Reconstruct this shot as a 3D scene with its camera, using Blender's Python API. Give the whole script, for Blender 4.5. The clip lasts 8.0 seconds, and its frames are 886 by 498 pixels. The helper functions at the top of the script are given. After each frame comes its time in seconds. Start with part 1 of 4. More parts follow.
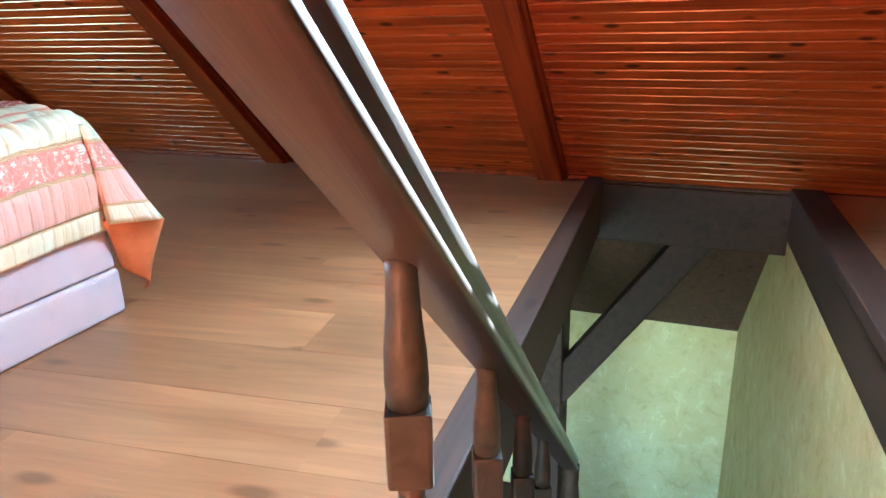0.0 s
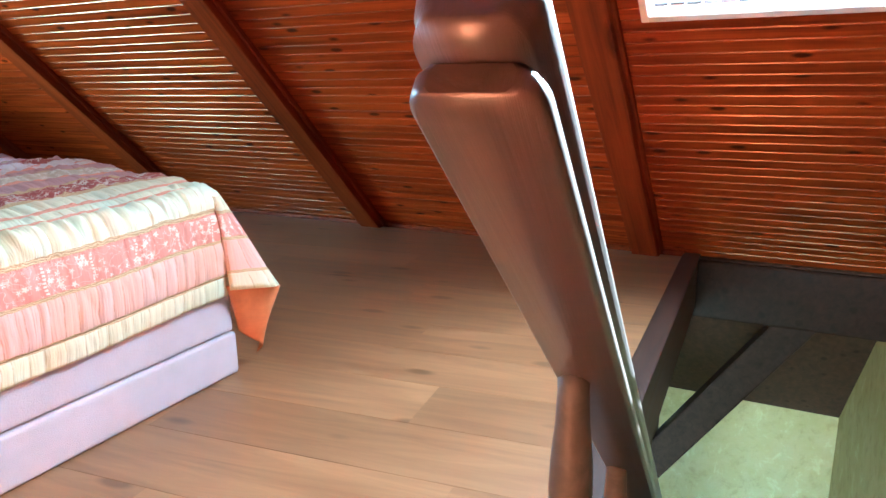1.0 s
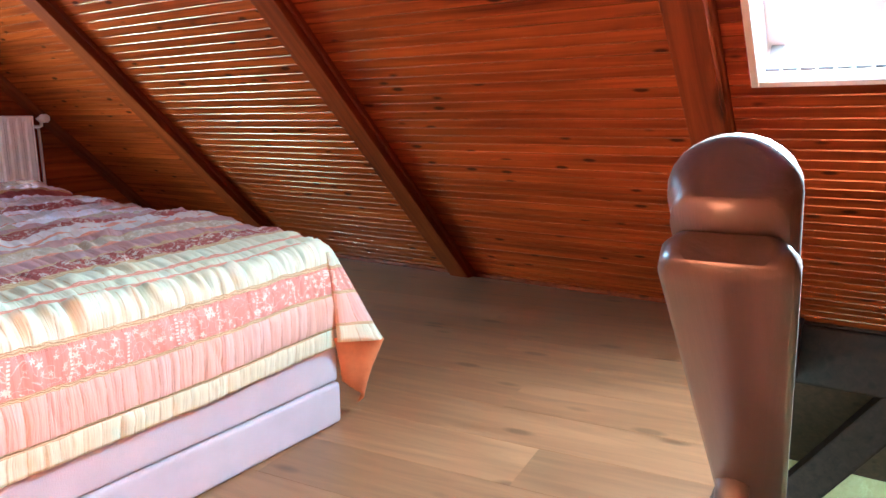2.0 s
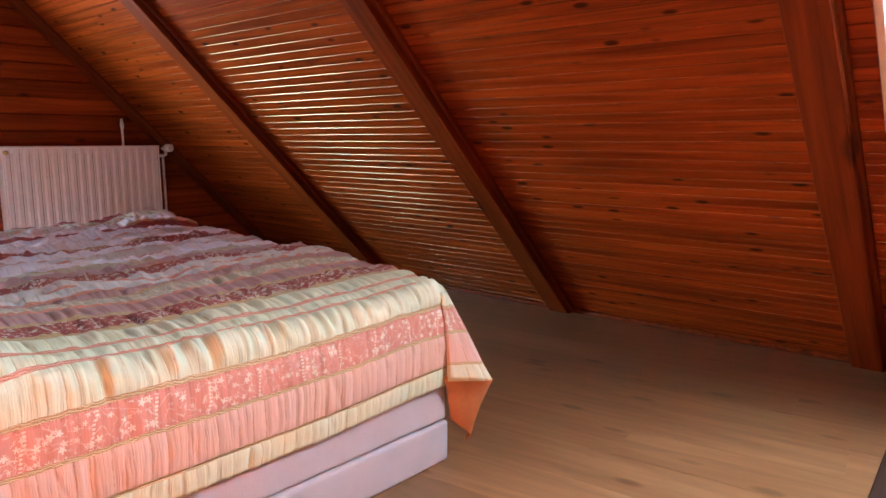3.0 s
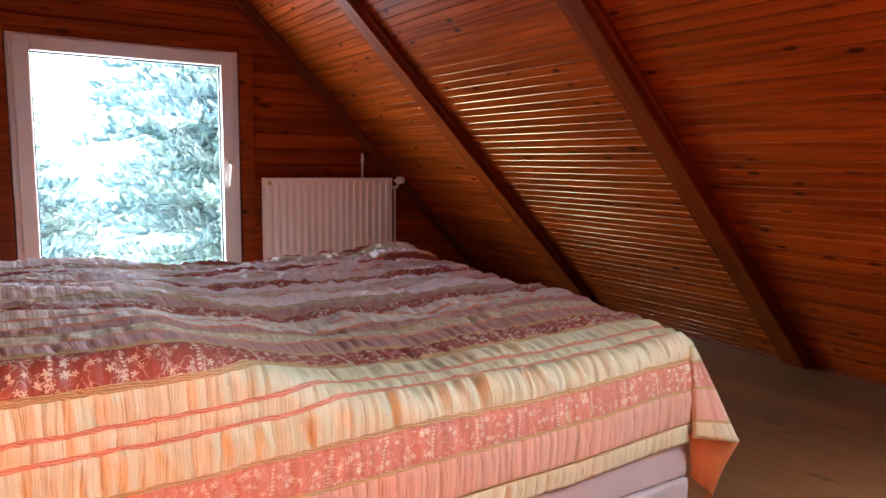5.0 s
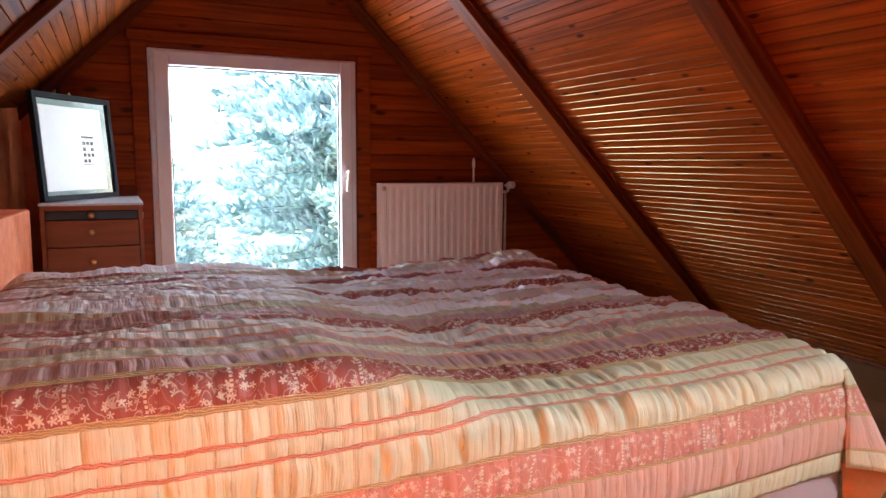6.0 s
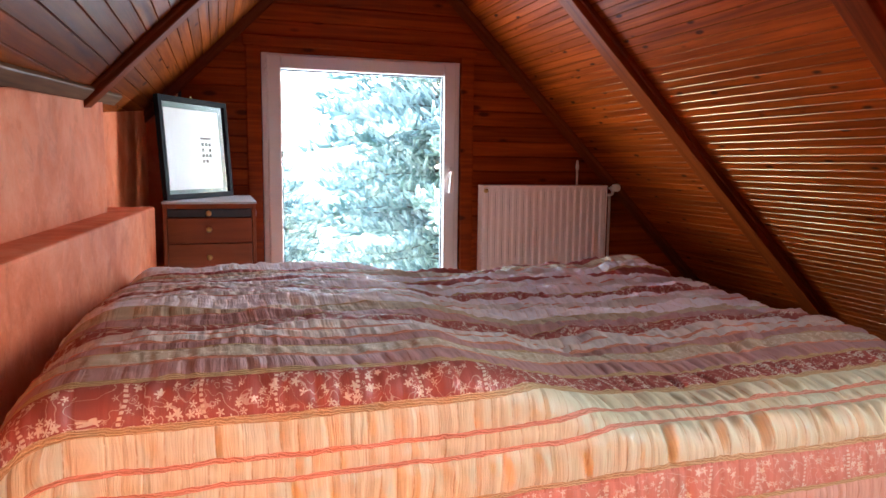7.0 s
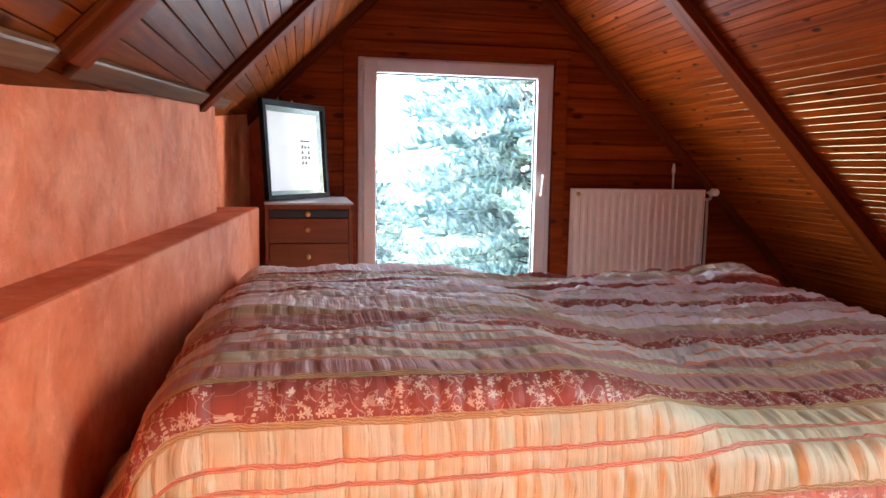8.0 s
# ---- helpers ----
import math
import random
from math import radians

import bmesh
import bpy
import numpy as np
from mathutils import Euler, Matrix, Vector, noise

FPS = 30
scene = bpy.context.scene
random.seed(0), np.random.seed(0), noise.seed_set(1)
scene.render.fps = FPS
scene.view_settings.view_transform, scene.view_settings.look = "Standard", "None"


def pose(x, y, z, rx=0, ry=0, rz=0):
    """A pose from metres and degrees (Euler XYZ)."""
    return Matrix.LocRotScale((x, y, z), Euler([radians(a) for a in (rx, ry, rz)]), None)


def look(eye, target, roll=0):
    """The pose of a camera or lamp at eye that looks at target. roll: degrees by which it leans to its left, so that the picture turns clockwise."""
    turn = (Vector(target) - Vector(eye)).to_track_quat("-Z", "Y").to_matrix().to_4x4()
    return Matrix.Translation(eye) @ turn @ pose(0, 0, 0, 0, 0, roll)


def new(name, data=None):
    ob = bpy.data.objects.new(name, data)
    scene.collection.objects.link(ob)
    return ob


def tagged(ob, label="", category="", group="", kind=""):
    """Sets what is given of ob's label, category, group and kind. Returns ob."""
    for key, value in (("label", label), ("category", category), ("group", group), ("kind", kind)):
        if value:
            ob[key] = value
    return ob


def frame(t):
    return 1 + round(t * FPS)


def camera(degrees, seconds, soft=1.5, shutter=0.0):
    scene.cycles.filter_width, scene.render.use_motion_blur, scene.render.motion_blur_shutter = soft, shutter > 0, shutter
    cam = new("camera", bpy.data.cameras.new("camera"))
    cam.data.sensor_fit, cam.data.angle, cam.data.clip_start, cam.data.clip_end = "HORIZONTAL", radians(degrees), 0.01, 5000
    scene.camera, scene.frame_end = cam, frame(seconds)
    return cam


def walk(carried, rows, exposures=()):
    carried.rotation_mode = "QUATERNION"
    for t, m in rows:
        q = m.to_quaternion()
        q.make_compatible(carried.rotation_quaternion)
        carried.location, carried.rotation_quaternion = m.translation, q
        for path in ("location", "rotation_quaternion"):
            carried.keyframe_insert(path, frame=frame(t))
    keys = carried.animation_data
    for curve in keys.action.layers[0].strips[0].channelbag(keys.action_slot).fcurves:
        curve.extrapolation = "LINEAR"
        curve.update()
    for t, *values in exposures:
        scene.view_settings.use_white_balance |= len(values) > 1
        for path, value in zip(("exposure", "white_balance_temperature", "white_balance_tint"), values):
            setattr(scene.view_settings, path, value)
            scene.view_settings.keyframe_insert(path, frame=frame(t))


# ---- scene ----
cam = camera(64.41, 8.0)
PATH = [
    (0, (-0.1877, 0.5961, 0.7074), (1.5639, 1.3061, 0.0534), -1.58),
    (0.5, (-0.2071, 0.6321, 0.7333), (1.5276, 1.4456, 0.1598), -1.30),
    (1, (-0.2393, 0.6659, 0.7640), (1.4714, 1.5770, 0.2706), -1.04),
    (1.5, (-0.2705, 0.6898, 0.7917), (1.4045, 1.6950, 0.3629), -0.83),
    (2.8, (-0.3318, 0.7631, 0.8560), (1.1839, 2.0288, 0.5389), -0.04),
    (3, (-0.3446, 0.7682, 0.8673), (1.1396, 2.0728, 0.5588), -0.02),
    (3.5, (-0.3745, 0.7873, 0.8847), (1.0270, 2.1857, 0.6014), 0.00),
    (4, (-0.4103, 0.8068, 0.9016), (0.8918, 2.3015, 0.6355), 0.20),
    (4.5, (-0.4462, 0.8235, 0.9150), (0.7547, 2.4025, 0.6607), 0.29),
    (4.7, (-0.4584, 0.8251, 0.9177), (0.6931, 2.4414, 0.6694), 0.41),
    (5.8, (-0.5718, 0.8488, 0.9679), (0.3222, 2.6213, 0.7250), 0.70),
    (6, (-0.5779, 0.8757, 0.9628), (0.2663, 2.6722, 0.7177), 0.39),
    (6.5, (-0.5991, 0.9045, 0.9611), (0.1289, 2.7514, 0.7182), 0.57),
    (7, (-0.6209, 0.9283, 0.9603), (-0.0170, 2.8196, 0.7186), 0.66),
    (7.5, (-0.6506, 0.9437, 0.9616), (-0.1549, 2.8662, 0.7209), 0.71),
    (8, (-0.6875, 0.9541, 0.9645), (-0.2990, 2.9013, 0.7246), 0.92),
]
EXPOSURES = [(0.0, 5.27, 4450, -11), (1.7, 5.27, 4450, -11), (3.0, 4.55, 5400, 3), (3.4, 4.25, 6050, 9), (8.0, 4.25, 6050, 9)]
walk(cam, [(t, look(eye, target, roll)) for t, eye, target, roll in PATH], EXPOSURES)
# ---- world, sun, sky light, exposure ----
SUN_AZ, SUN_EL = 94.0, 24.0
world = bpy.data.worlds.new("sky")
scene.world = world
world.use_nodes = True
wn = world.node_tree.nodes
sky = wn.new("ShaderNodeTexSky")
sky.sky_type = "NISHITA"
sky.sun_disc = False
sky.sun_elevation = radians(SUN_EL)
sky.sun_rotation = radians(SUN_AZ)
wn["Background"].inputs["Strength"].default_value = 0.15
world.node_tree.links.new(sky.outputs["Color"], wn["Background"].inputs["Color"])

sun_dir = Vector((math.sin(radians(SUN_AZ)) * math.cos(radians(SUN_EL)), math.cos(radians(SUN_AZ)) * math.cos(radians(SUN_EL)), math.sin(radians(SUN_EL))))
sun = new("sun", bpy.data.lights.new("sun", "SUN"))
sun.data.energy, sun.data.angle, sun.data.color = 5.0, radians(0.5), (1.0, 0.93, 0.82)
sun.matrix_world = look(sun_dir * 30, (0, 0, 0))


def opening_light(name, m, w, h, watts, colour):
    lamp = new(name, bpy.data.lights.new(name, "AREA"))
    lamp.data.shape, lamp.data.size, lamp.data.size_y = "RECTANGLE", w, h
    lamp.data.energy, lamp.data.color = watts, colour
    lamp.matrix_world = m
    return lamp


# the room, in metres: roof planes, gable, slanted side wall
X0, TAN = 2.731, 0.98
SL = math.atan(TAN)
SC, SS = math.cos(SL), math.sin(SL)
YG = 5.08
LEFT0 = 2.2
RIDGE_X = (X0 * TAN - LEFT0) / (1 + TAN)
RIDGE_Z = RIDGE_X + LEFT0
SOUTH = -1.6
WX0, WX1, WZ0, WZ1 = -0.375, 0.802, 0.10, 1.585
SKY_N, SKY_S, SKY_LO, SKY_HI = 1.13, 0.40, 1.262, 2.40

opening_light("window_light", look((0.22, YG + 0.32, 0.85), (0.22, 0, 0.6)), 1.05, 1.4, 4.8, (0.82, 0.92, 1.0))
E_SLOPE = Matrix(((0, -SC, -SS, X0), (-1, 0, 0, 0), (0, SS, -SC, 0), (0, 0, 0, 1)))
opening_light("skylight_light", E_SLOPE @ Matrix.Translation((-(SKY_N + SKY_S) / 2, (SKY_LO + SKY_HI) / 2, -0.30)) @ pose(0, 0, 0, 180), 0.62, 1.0, 2.8, (1.0, 0.95, 0.87))


# ---- materials ----
def mat_new(name):
    m = bpy.data.materials.new(name)
    m.use_nodes = True
    return m, m.node_tree.nodes, m.node_tree.links, m.node_tree.nodes["Principled BSDF"]


def node(nodes, kind, **props):
    n = nodes.new(kind)
    for k, v in props.items():
        n.inputs[k].default_value = v
    return n


def ramp(nodes, stops, mode="LINEAR"):
    n = nodes.new("ShaderNodeValToRGB")
    n.color_ramp.interpolation = mode
    el = n.color_ramp.elements
    el[0].position, el[0].color = stops[0][0], (*stops[0][1], 1)
    el[1].position, el[1].color = stops[-1][0], (*stops[-1][1], 1)
    for p, c in stops[1:-1]:
        e = el.new(p)
        e.color = (*c, 1)
    return n


def mix(nodes, links, fac, a, b, blend="MIX"):
    n = nodes.new("ShaderNodeMix")
    n.data_type, n.blend_type = "RGBA", blend
    for sock, val in ((n.inputs[0], fac), (n.inputs[6], a), (n.inputs[7], b)):
        if isinstance(val, (int, float)):
            sock.default_value = val
        elif isinstance(val, tuple):
            sock.default_value = (*val, 1)
        else:
            links.new(val, sock)
    return n.outputs[2]


def math_node(nodes, links, op, a, b=0.0):
    n = nodes.new("ShaderNodeMath")
    n.operation = op
    for sock, val in ((n.inputs[0], a), (n.inputs[1], b)):
        if isinstance(val, (int, float)):
            sock.default_value = val
        else:
            links.new(val, sock)
    return n.outputs[0]


def wood(name, dark, light, stretch=(0.6, 14, 14), rough=0.32, coat=0.4, knots=0.5, tone=0.35, bump=0.15, spots=4.0, spec=0.5):
    """Varnished or stained timber; grain runs along local x."""
    m, n, l, p = mat_new(name)
    tc = n.new("ShaderNodeTexCoord")
    info = n.new("ShaderNodeObjectInfo")
    off = n.new("ShaderNodeVectorMath")
    off.operation = "MULTIPLY_ADD"
    rnd = n.new("ShaderNodeCombineXYZ")
    for i in range(3):
        l.new(info.outputs["Random"], rnd.inputs[i])
    l.new(rnd.outputs[0], off.inputs[0])
    off.inputs[1].default_value = (37.0, 19.0, 11.0)
    l.new(tc.outputs["Object"], off.inputs[2])
    mp = n.new("ShaderNodeMapping")
    mp.inputs["Scale"].default_value = stretch
    l.new(off.outputs[0], mp.inputs["Vector"])
    grain = node(n, "ShaderNodeTexNoise", Scale=2.2, Detail=8.0, Roughness=0.62, Distortion=0.6)
    l.new(mp.outputs[0], grain.inputs["Vector"])
    broad = node(n, "ShaderNodeTexNoise", Scale=1.4, Detail=3.0)
    l.new(off.outputs[0], broad.inputs["Vector"])
    base = ramp(n, [(0.28, dark), (0.72, light)])
    l.new(grain.outputs[0], base.inputs[0])
    mp2 = n.new("ShaderNodeMapping")
    mp2.inputs["Scale"].default_value = (1.0, 2.6, 2.6)
    l.new(off.outputs[0], mp2.inputs["Vector"])
    vor = node(n, "ShaderNodeTexVoronoi", Scale=spots)
    l.new(mp2.outputs[0], vor.inputs["Vector"])
    kn = ramp(n, [(0.10, (1, 1, 1)), (0.19, (0, 0, 0))])
    l.new(vor.outputs["Distance"], kn.inputs[0])
    kfac = math_node(n, l, "MULTIPLY", kn.outputs[0], knots)
    c1 = mix(n, l, kfac, base.outputs[0], tuple(v * 0.25 for v in dark))
    hsv = n.new("ShaderNodeHueSaturation")
    l.new(c1, hsv.inputs["Color"])
    val = math_node(n, l, "MULTIPLY_ADD", info.outputs["Random"], tone)
    n[val.node.name].inputs[2].default_value = 1.0 - tone / 2
    val2 = math_node(n, l, "MULTIPLY_ADD", broad.outputs[0], 0.5)
    n[val2.node.name].inputs[2].default_value = 0.75
    l.new(math_node(n, l, "MULTIPLY", val, val2), hsv.inputs["Value"])
    l.new(hsv.outputs[0], p.inputs["Base Color"])
    rr = math_node(n, l, "MULTIPLY_ADD", grain.outputs[0], 0.25)
    n[rr.node.name].inputs[2].default_value = rough - 0.1
    l.new(rr, p.inputs["Roughness"])
    p.inputs["Specular IOR Level"].default_value = spec
    p.inputs["Coat Weight"].default_value = coat
    p.inputs["Coat Roughness"].default_value = 0.22
    bm_ = node(n, "ShaderNodeBump", Strength=bump, Distance=0.004)
    l.new(grain.outputs[0], bm_.inputs["Height"])
    l.new(bm_.outputs[0], p.inputs["Normal"])
    return m


def thin_gloss(m, amount, rough, tint=(1.0, 1.0, 1.0)):
    """An old, worn varnish: plain wood with a thin even gloss that does not rise at a glance."""
    n, l = m.node_tree.nodes, m.node_tree.links
    p = n["Principled BSDF"]
    d = n.new("ShaderNodeBsdfDiffuse")
    g = node(n, "ShaderNodeBsdfGlossy", Roughness=rough, Color=(*tint, 1.0))
    l.new(p.inputs["Base Color"].links[0].from_socket, d.inputs["Color"])
    for t in (d, g):
        l.new(p.inputs["Normal"].links[0].from_socket, t.inputs["Normal"])
    mx = n.new("ShaderNodeMixShader")
    mx.inputs[0].default_value = amount
    l.new(d.outputs[0], mx.inputs[1])
    l.new(g.outputs[0], mx.inputs[2])
    l.new(mx.outputs[0], n["Material Output"].inputs["Surface"])
    n.remove(p)


def paint(name, colour, rough=0.5, metal=0.0, vary=0.12, scale=6.0, bump=0.04, fine=90.0):
    m, n, l, p = mat_new(name)
    tc = n.new("ShaderNodeTexCoord")
    a = node(n, "ShaderNodeTexNoise", Scale=scale, Detail=6.0, Roughness=0.6)
    b = node(n, "ShaderNodeTexNoise", Scale=fine, Detail=3.0)
    l.new(tc.outputs["Object"], a.inputs["Vector"])
    l.new(tc.outputs["Object"], b.inputs["Vector"])
    r = ramp(n, [(0.3, tuple(c * (1 - vary) for c in colour)), (0.7, tuple(min(1, c * (1 + vary)) for c in colour))])
    l.new(a.outputs[0], r.inputs[0])
    l.new(r.outputs[0], p.inputs["Base Color"])
    p.inputs["Metallic"].default_value = metal
    rr = math_node(n, l, "MULTIPLY_ADD", a.outputs[0], 0.2)
    n[rr.node.name].inputs[2].default_value = rough - 0.1
    l.new(rr, p.inputs["Roughness"])
    bm_ = node(n, "ShaderNodeBump", Strength=bump * 4, Distance=0.001)
    l.new(b.outputs[0], bm_.inputs["Height"])
    l.new(bm_.outputs[0], p.inputs["Normal"])
    return m


def plaster(name, c1, c2, c3):
    """Trowelled colour-washed plaster with cloudy patches and trowel marks."""
    m, n, l, p = mat_new(name)
    tc = n.new("ShaderNodeTexCoord")
    a = node(n, "ShaderNodeTexNoise", Scale=2.6, Detail=8.0, Roughness=0.65, Distortion=0.3)
    b = node(n, "ShaderNodeTexNoise", Scale=9.0, Detail=8.0, Roughness=0.62, Distortion=0.35)
    v = node(n, "ShaderNodeTexNoise", Scale=45.0, Detail=5.0, Roughness=0.7)
    for t in (a, b, v):
        l.new(tc.outputs["Object"], t.inputs["Vector"])
    r1 = ramp(n, [(0.3, c1), (0.52, c2), (0.75, c3)])
    l.new(a.outputs[0], r1.inputs[0])
    r2 = ramp(n, [(0.44, (0, 0, 0)), (0.72, (1, 1, 1))])
    l.new(b.outputs[0], r2.inputs[0])
    col = mix(n, l, math_node(n, l, "MULTIPLY", r2.outputs[0], 0.45), r1.outputs[0], c3)
    # crossing trowel strokes
    mp = n.new("ShaderNodeMapping")
    mp.inputs["Scale"].default_value = (3.6, 3.6, 3.2)
    mp.inputs["Rotation"].default_value = (0.5, 0.0, 0.0)
    l.new(tc.outputs["Object"], mp.inputs["Vector"])
    st_ = node(n, "ShaderNodeTexNoise", Scale=2.6, Detail=6.0, Roughness=0.72, Distortion=0.5)
    l.new(mp.outputs[0], st_.inputs["Vector"])
    r3 = ramp(n, [(0.34, (0.74, 0.66, 0.62)), (0.48, (1, 1, 1)), (0.56, (1.0, 1.0, 1.0)), (0.66, (1.2, 1.35, 1.5))])
    l.new(st_.outputs[0], r3.inputs[0])
    col = mix(n, l, 0.65, col, r3.outputs[0], "MULTIPLY")
    l.new(col, p.inputs["Base Color"])
    p.inputs["Roughness"].default_value = 0.75
    p.inputs["Specular IOR Level"].default_value = 0.06
    h = math_node(n, l, "ADD", b.outputs[0], math_node(n, l, "MULTIPLY", v.outputs[0], 0.35))
    bm_ = node(n, "ShaderNodeBump", Strength=0.5, Distance=0.008)
    l.new(h, bm_.inputs["Height"])
    l.new(bm_.outputs[0], p.inputs["Normal"])
    return m


def glass_mat(name, gloss=0.75, face=0.04):
    m, n, l, p = mat_new(name)
    out = n["Material Output"]
    t = n.new("ShaderNodeBsdfTransparent")
    g = node(n, "ShaderNodeBsdfGlossy", Roughness=0.02)
    fr = node(n, "ShaderNodeLayerWeight", Blend=0.5)
    up = math_node(n, l, "POWER", fr.outputs["Facing"], 3.0)
    fac = math_node(n, l, "MULTIPLY_ADD", up, gloss)
    n[fac.node.name].inputs[2].default_value = face
    mx = n.new("ShaderNodeMixShader")
    l.new(fac, mx.inputs[0])
    l.new(t.outputs[0], mx.inputs[1])
    l.new(g.outputs[0], mx.inputs[2])
    l.new(mx.outputs[0], out.inputs["Surface"])
    return m


BOARD = wood("varnished_pine", (0.115, 0.014, 0.0018), (0.39, 0.066, 0.005), spec=0.03, rough=0.6, coat=0.0, knots=0.9, tone=0.3, bump=0.2, spots=6.0)
thin_gloss(BOARD, 0.012, 0.34)
GROOVE = wood("lacquered_groove", (0.10, 0.018, 0.003), (0.24, 0.055, 0.007), rough=0.32, spec=0.6, coat=0.0, knots=0.0, tone=0.2, bump=0.1)
thin_gloss(GROOVE, 0.085, 0.24, (1.0, 0.74, 0.44))
WEST_BOARD = wood("worn_varnished_pine", (0.075, 0.013, 0.002), (0.24, 0.052, 0.007), spec=0.10, rough=0.34, coat=0.0, knots=0.85, tone=0.5, bump=0.4, spots=4.0)
thin_gloss(WEST_BOARD, 0.030, 0.26)
GABLE_BOARD = wood("varnished_gable_pine", (0.15, 0.019, 0.002), (0.38, 0.060, 0.005), spec=0.10, rough=0.6, coat=0.0, knots=0.8, tone=0.4, bump=0.2)
thin_gloss(GABLE_BOARD, 0.012, 0.40)
BEAM = wood("stained_rafter", (0.085, 0.013, 0.002), (0.21, 0.038, 0.005), spec=0.12, rough=0.55, coat=0.0, knots=0.7, tone=0.2, bump=0.25, spots=2.2)
thin_gloss(BEAM, 0.014, 0.40)
GREY_BOARD = wood("weathered_board", (0.075, 0.032, 0.015), (0.24, 0.115, 0.055), spec=0.08, rough=0.5, coat=0.0, knots=0.4)
thin_gloss(GREY_BOARD, 0.03, 0.35)
PLANK = wood("laminate_oak", (0.170, 0.078, 0.031), (0.325, 0.166, 0.071), spec=0.45, stretch=(0.9, 9, 9), rough=0.34, coat=0.1, knots=0.55, tone=0.22, bump=0.04, spots=3.6)
RAIL = wood("dark_varnished_rail", (0.028, 0.019, 0.015), (0.080, 0.052, 0.040), rough=0.36, coat=0.3, knots=0.0, bump=0.35)
BALUSTER = wood("dark_turned_wood", (0.036, 0.039, 0.034), (0.088, 0.090, 0.078), spec=0.25, rough=0.42, coat=0.1, knots=0.1)
TIMBER = wood("dark_timber", (0.018, 0.010, 0.007), (0.055, 0.028, 0.018), spec=0.2, rough=0.55, coat=0.0, knots=0.5)
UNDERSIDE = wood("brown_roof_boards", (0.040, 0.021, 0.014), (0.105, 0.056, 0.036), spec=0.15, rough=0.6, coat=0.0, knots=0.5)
CHEST = wood("brown_laminate", (0.19, 0.043, 0.013), (0.29, 0.072, 0.022), spec=0.2, stretch=(1.0, 10, 10), rough=0.5, coat=0.0, knots=0.0, tone=0.05, bump=0.04)
PLASTER = plaster("terracotta_plaster", (0.54, 0.105, 0.032), (0.72, 0.19, 0.072), (0.84, 0.35, 0.19))
GREEN_WALL = plaster("pale_green_plaster", (0.56, 0.46, 0.20), (0.62, 0.52, 0.25), (0.66, 0.57, 0.31))
WHITE = paint("white_upvc", (0.78, 0.72, 0.69), 0.35, vary=0.03, bump=0.01)
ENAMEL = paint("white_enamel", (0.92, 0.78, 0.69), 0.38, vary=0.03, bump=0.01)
CHROME = paint("brass_knob", (0.72, 0.46, 0.18), 0.28, 1.0, vary=0.05)
BLACK = paint("black_frame", (0.012, 0.013, 0.016), 0.75, vary=0.2)
BLACK.node_tree.nodes["Principled BSDF"].inputs["Specular IOR Level"].default_value = 0.1
SLOT = paint("dark_recess", (0.025, 0.02, 0.02), 0.5, vary=0.2)
PAPER = paint("white_paper", (0.82, 0.83, 0.82), 0.6, vary=0.03)
MOUNT = paint("green_grey_mount", (0.16, 0.23, 0.21), 0.6, vary=0.15, scale=12)
INK = paint("grey_ink", (0.025, 0.025, 0.025), 0.6, vary=0.3)
GREY_TOP = paint("pale_grey_top", (0.44, 0.40, 0.39), 0.35, vary=0.06)
SHEET = paint("lilac_grey_fabric", (0.47, 0.41, 0.42), 0.85, vary=0.06, scale=9, bump=0.3, fine=400)
GLASS = glass_mat("window_glass")
PICTURE_GLASS = glass_mat("thin_picture_glass", 0.10, 0.004)
SLAT = paint("grey_shutter_slat", (0.30, 0.30, 0.32), 0.5, vary=0.08)
LEAD = paint("pale_roof_metal", (0.40, 0.40, 0.40), 0.45, 0.0, vary=0.06)
BACK = paint("dark_backing", (0.03, 0.012, 0.006), 0.7, vary=0.2)


def foliage(name, c1, c2):
    m, n, l, p = mat_new(name)
    geo = n.new("ShaderNodeNewGeometry")
    r = ramp(n, [(0.0, c1), (1.0, c2)])
    l.new(geo.outputs["Random Per Island"], r.inputs[0])
    l.new(r.outputs[0], p.inputs["Base Color"])
    p.inputs["Roughness"].default_value = 0.55
    return m


# needle tones raised well above real foliage so outdoor glare sits in the colour
NEEDLE = foliage("blue_spruce_needles", (0.17, 0.26, 0.255), (0.70, 0.78, 0.72))
BARK = paint("bark", (0.09, 0.06, 0.045), 0.9, vary=0.3, bump=0.5)
GRASS = paint("lawn", (0.07, 0.11, 0.035), 0.9, vary=0.3, bump=0.3)


# ---- mesh helpers ----
def add_box(bm, x0, x1, y0, y1, z0, z1, bevel=0.0, m=None, seg=1):
    g = bmesh.ops.create_cube(bm, size=1.0)
    vs = g["verts"]
    for v in vs:
        v.co = Vector((x0 + (v.co.x + 0.5) * (x1 - x0), y0 + (v.co.y + 0.5) * (y1 - y0), z0 + (v.co.z + 0.5) * (z1 - z0)))
    if bevel:
        edges = list({e for v in vs for e in v.link_edges})
        r = bmesh.ops.bevel(bm, geom=edges, offset=bevel, segments=seg, profile=0.6, affect="EDGES")
        vs = list({v for f in r["faces"] for v in f.verts} | {v for v in vs if v.is_valid})
        seen, todo = set(vs), list(vs)
        while todo:
            v = todo.pop()
            for e in v.link_edges:
                o = e.other_vert(v)
                if o not in seen:
                    seen.add(o)
                    todo.append(o)
        vs = list(seen)
    if m is not None:
        for v in vs:
            v.co = m @ v.co
    return vs


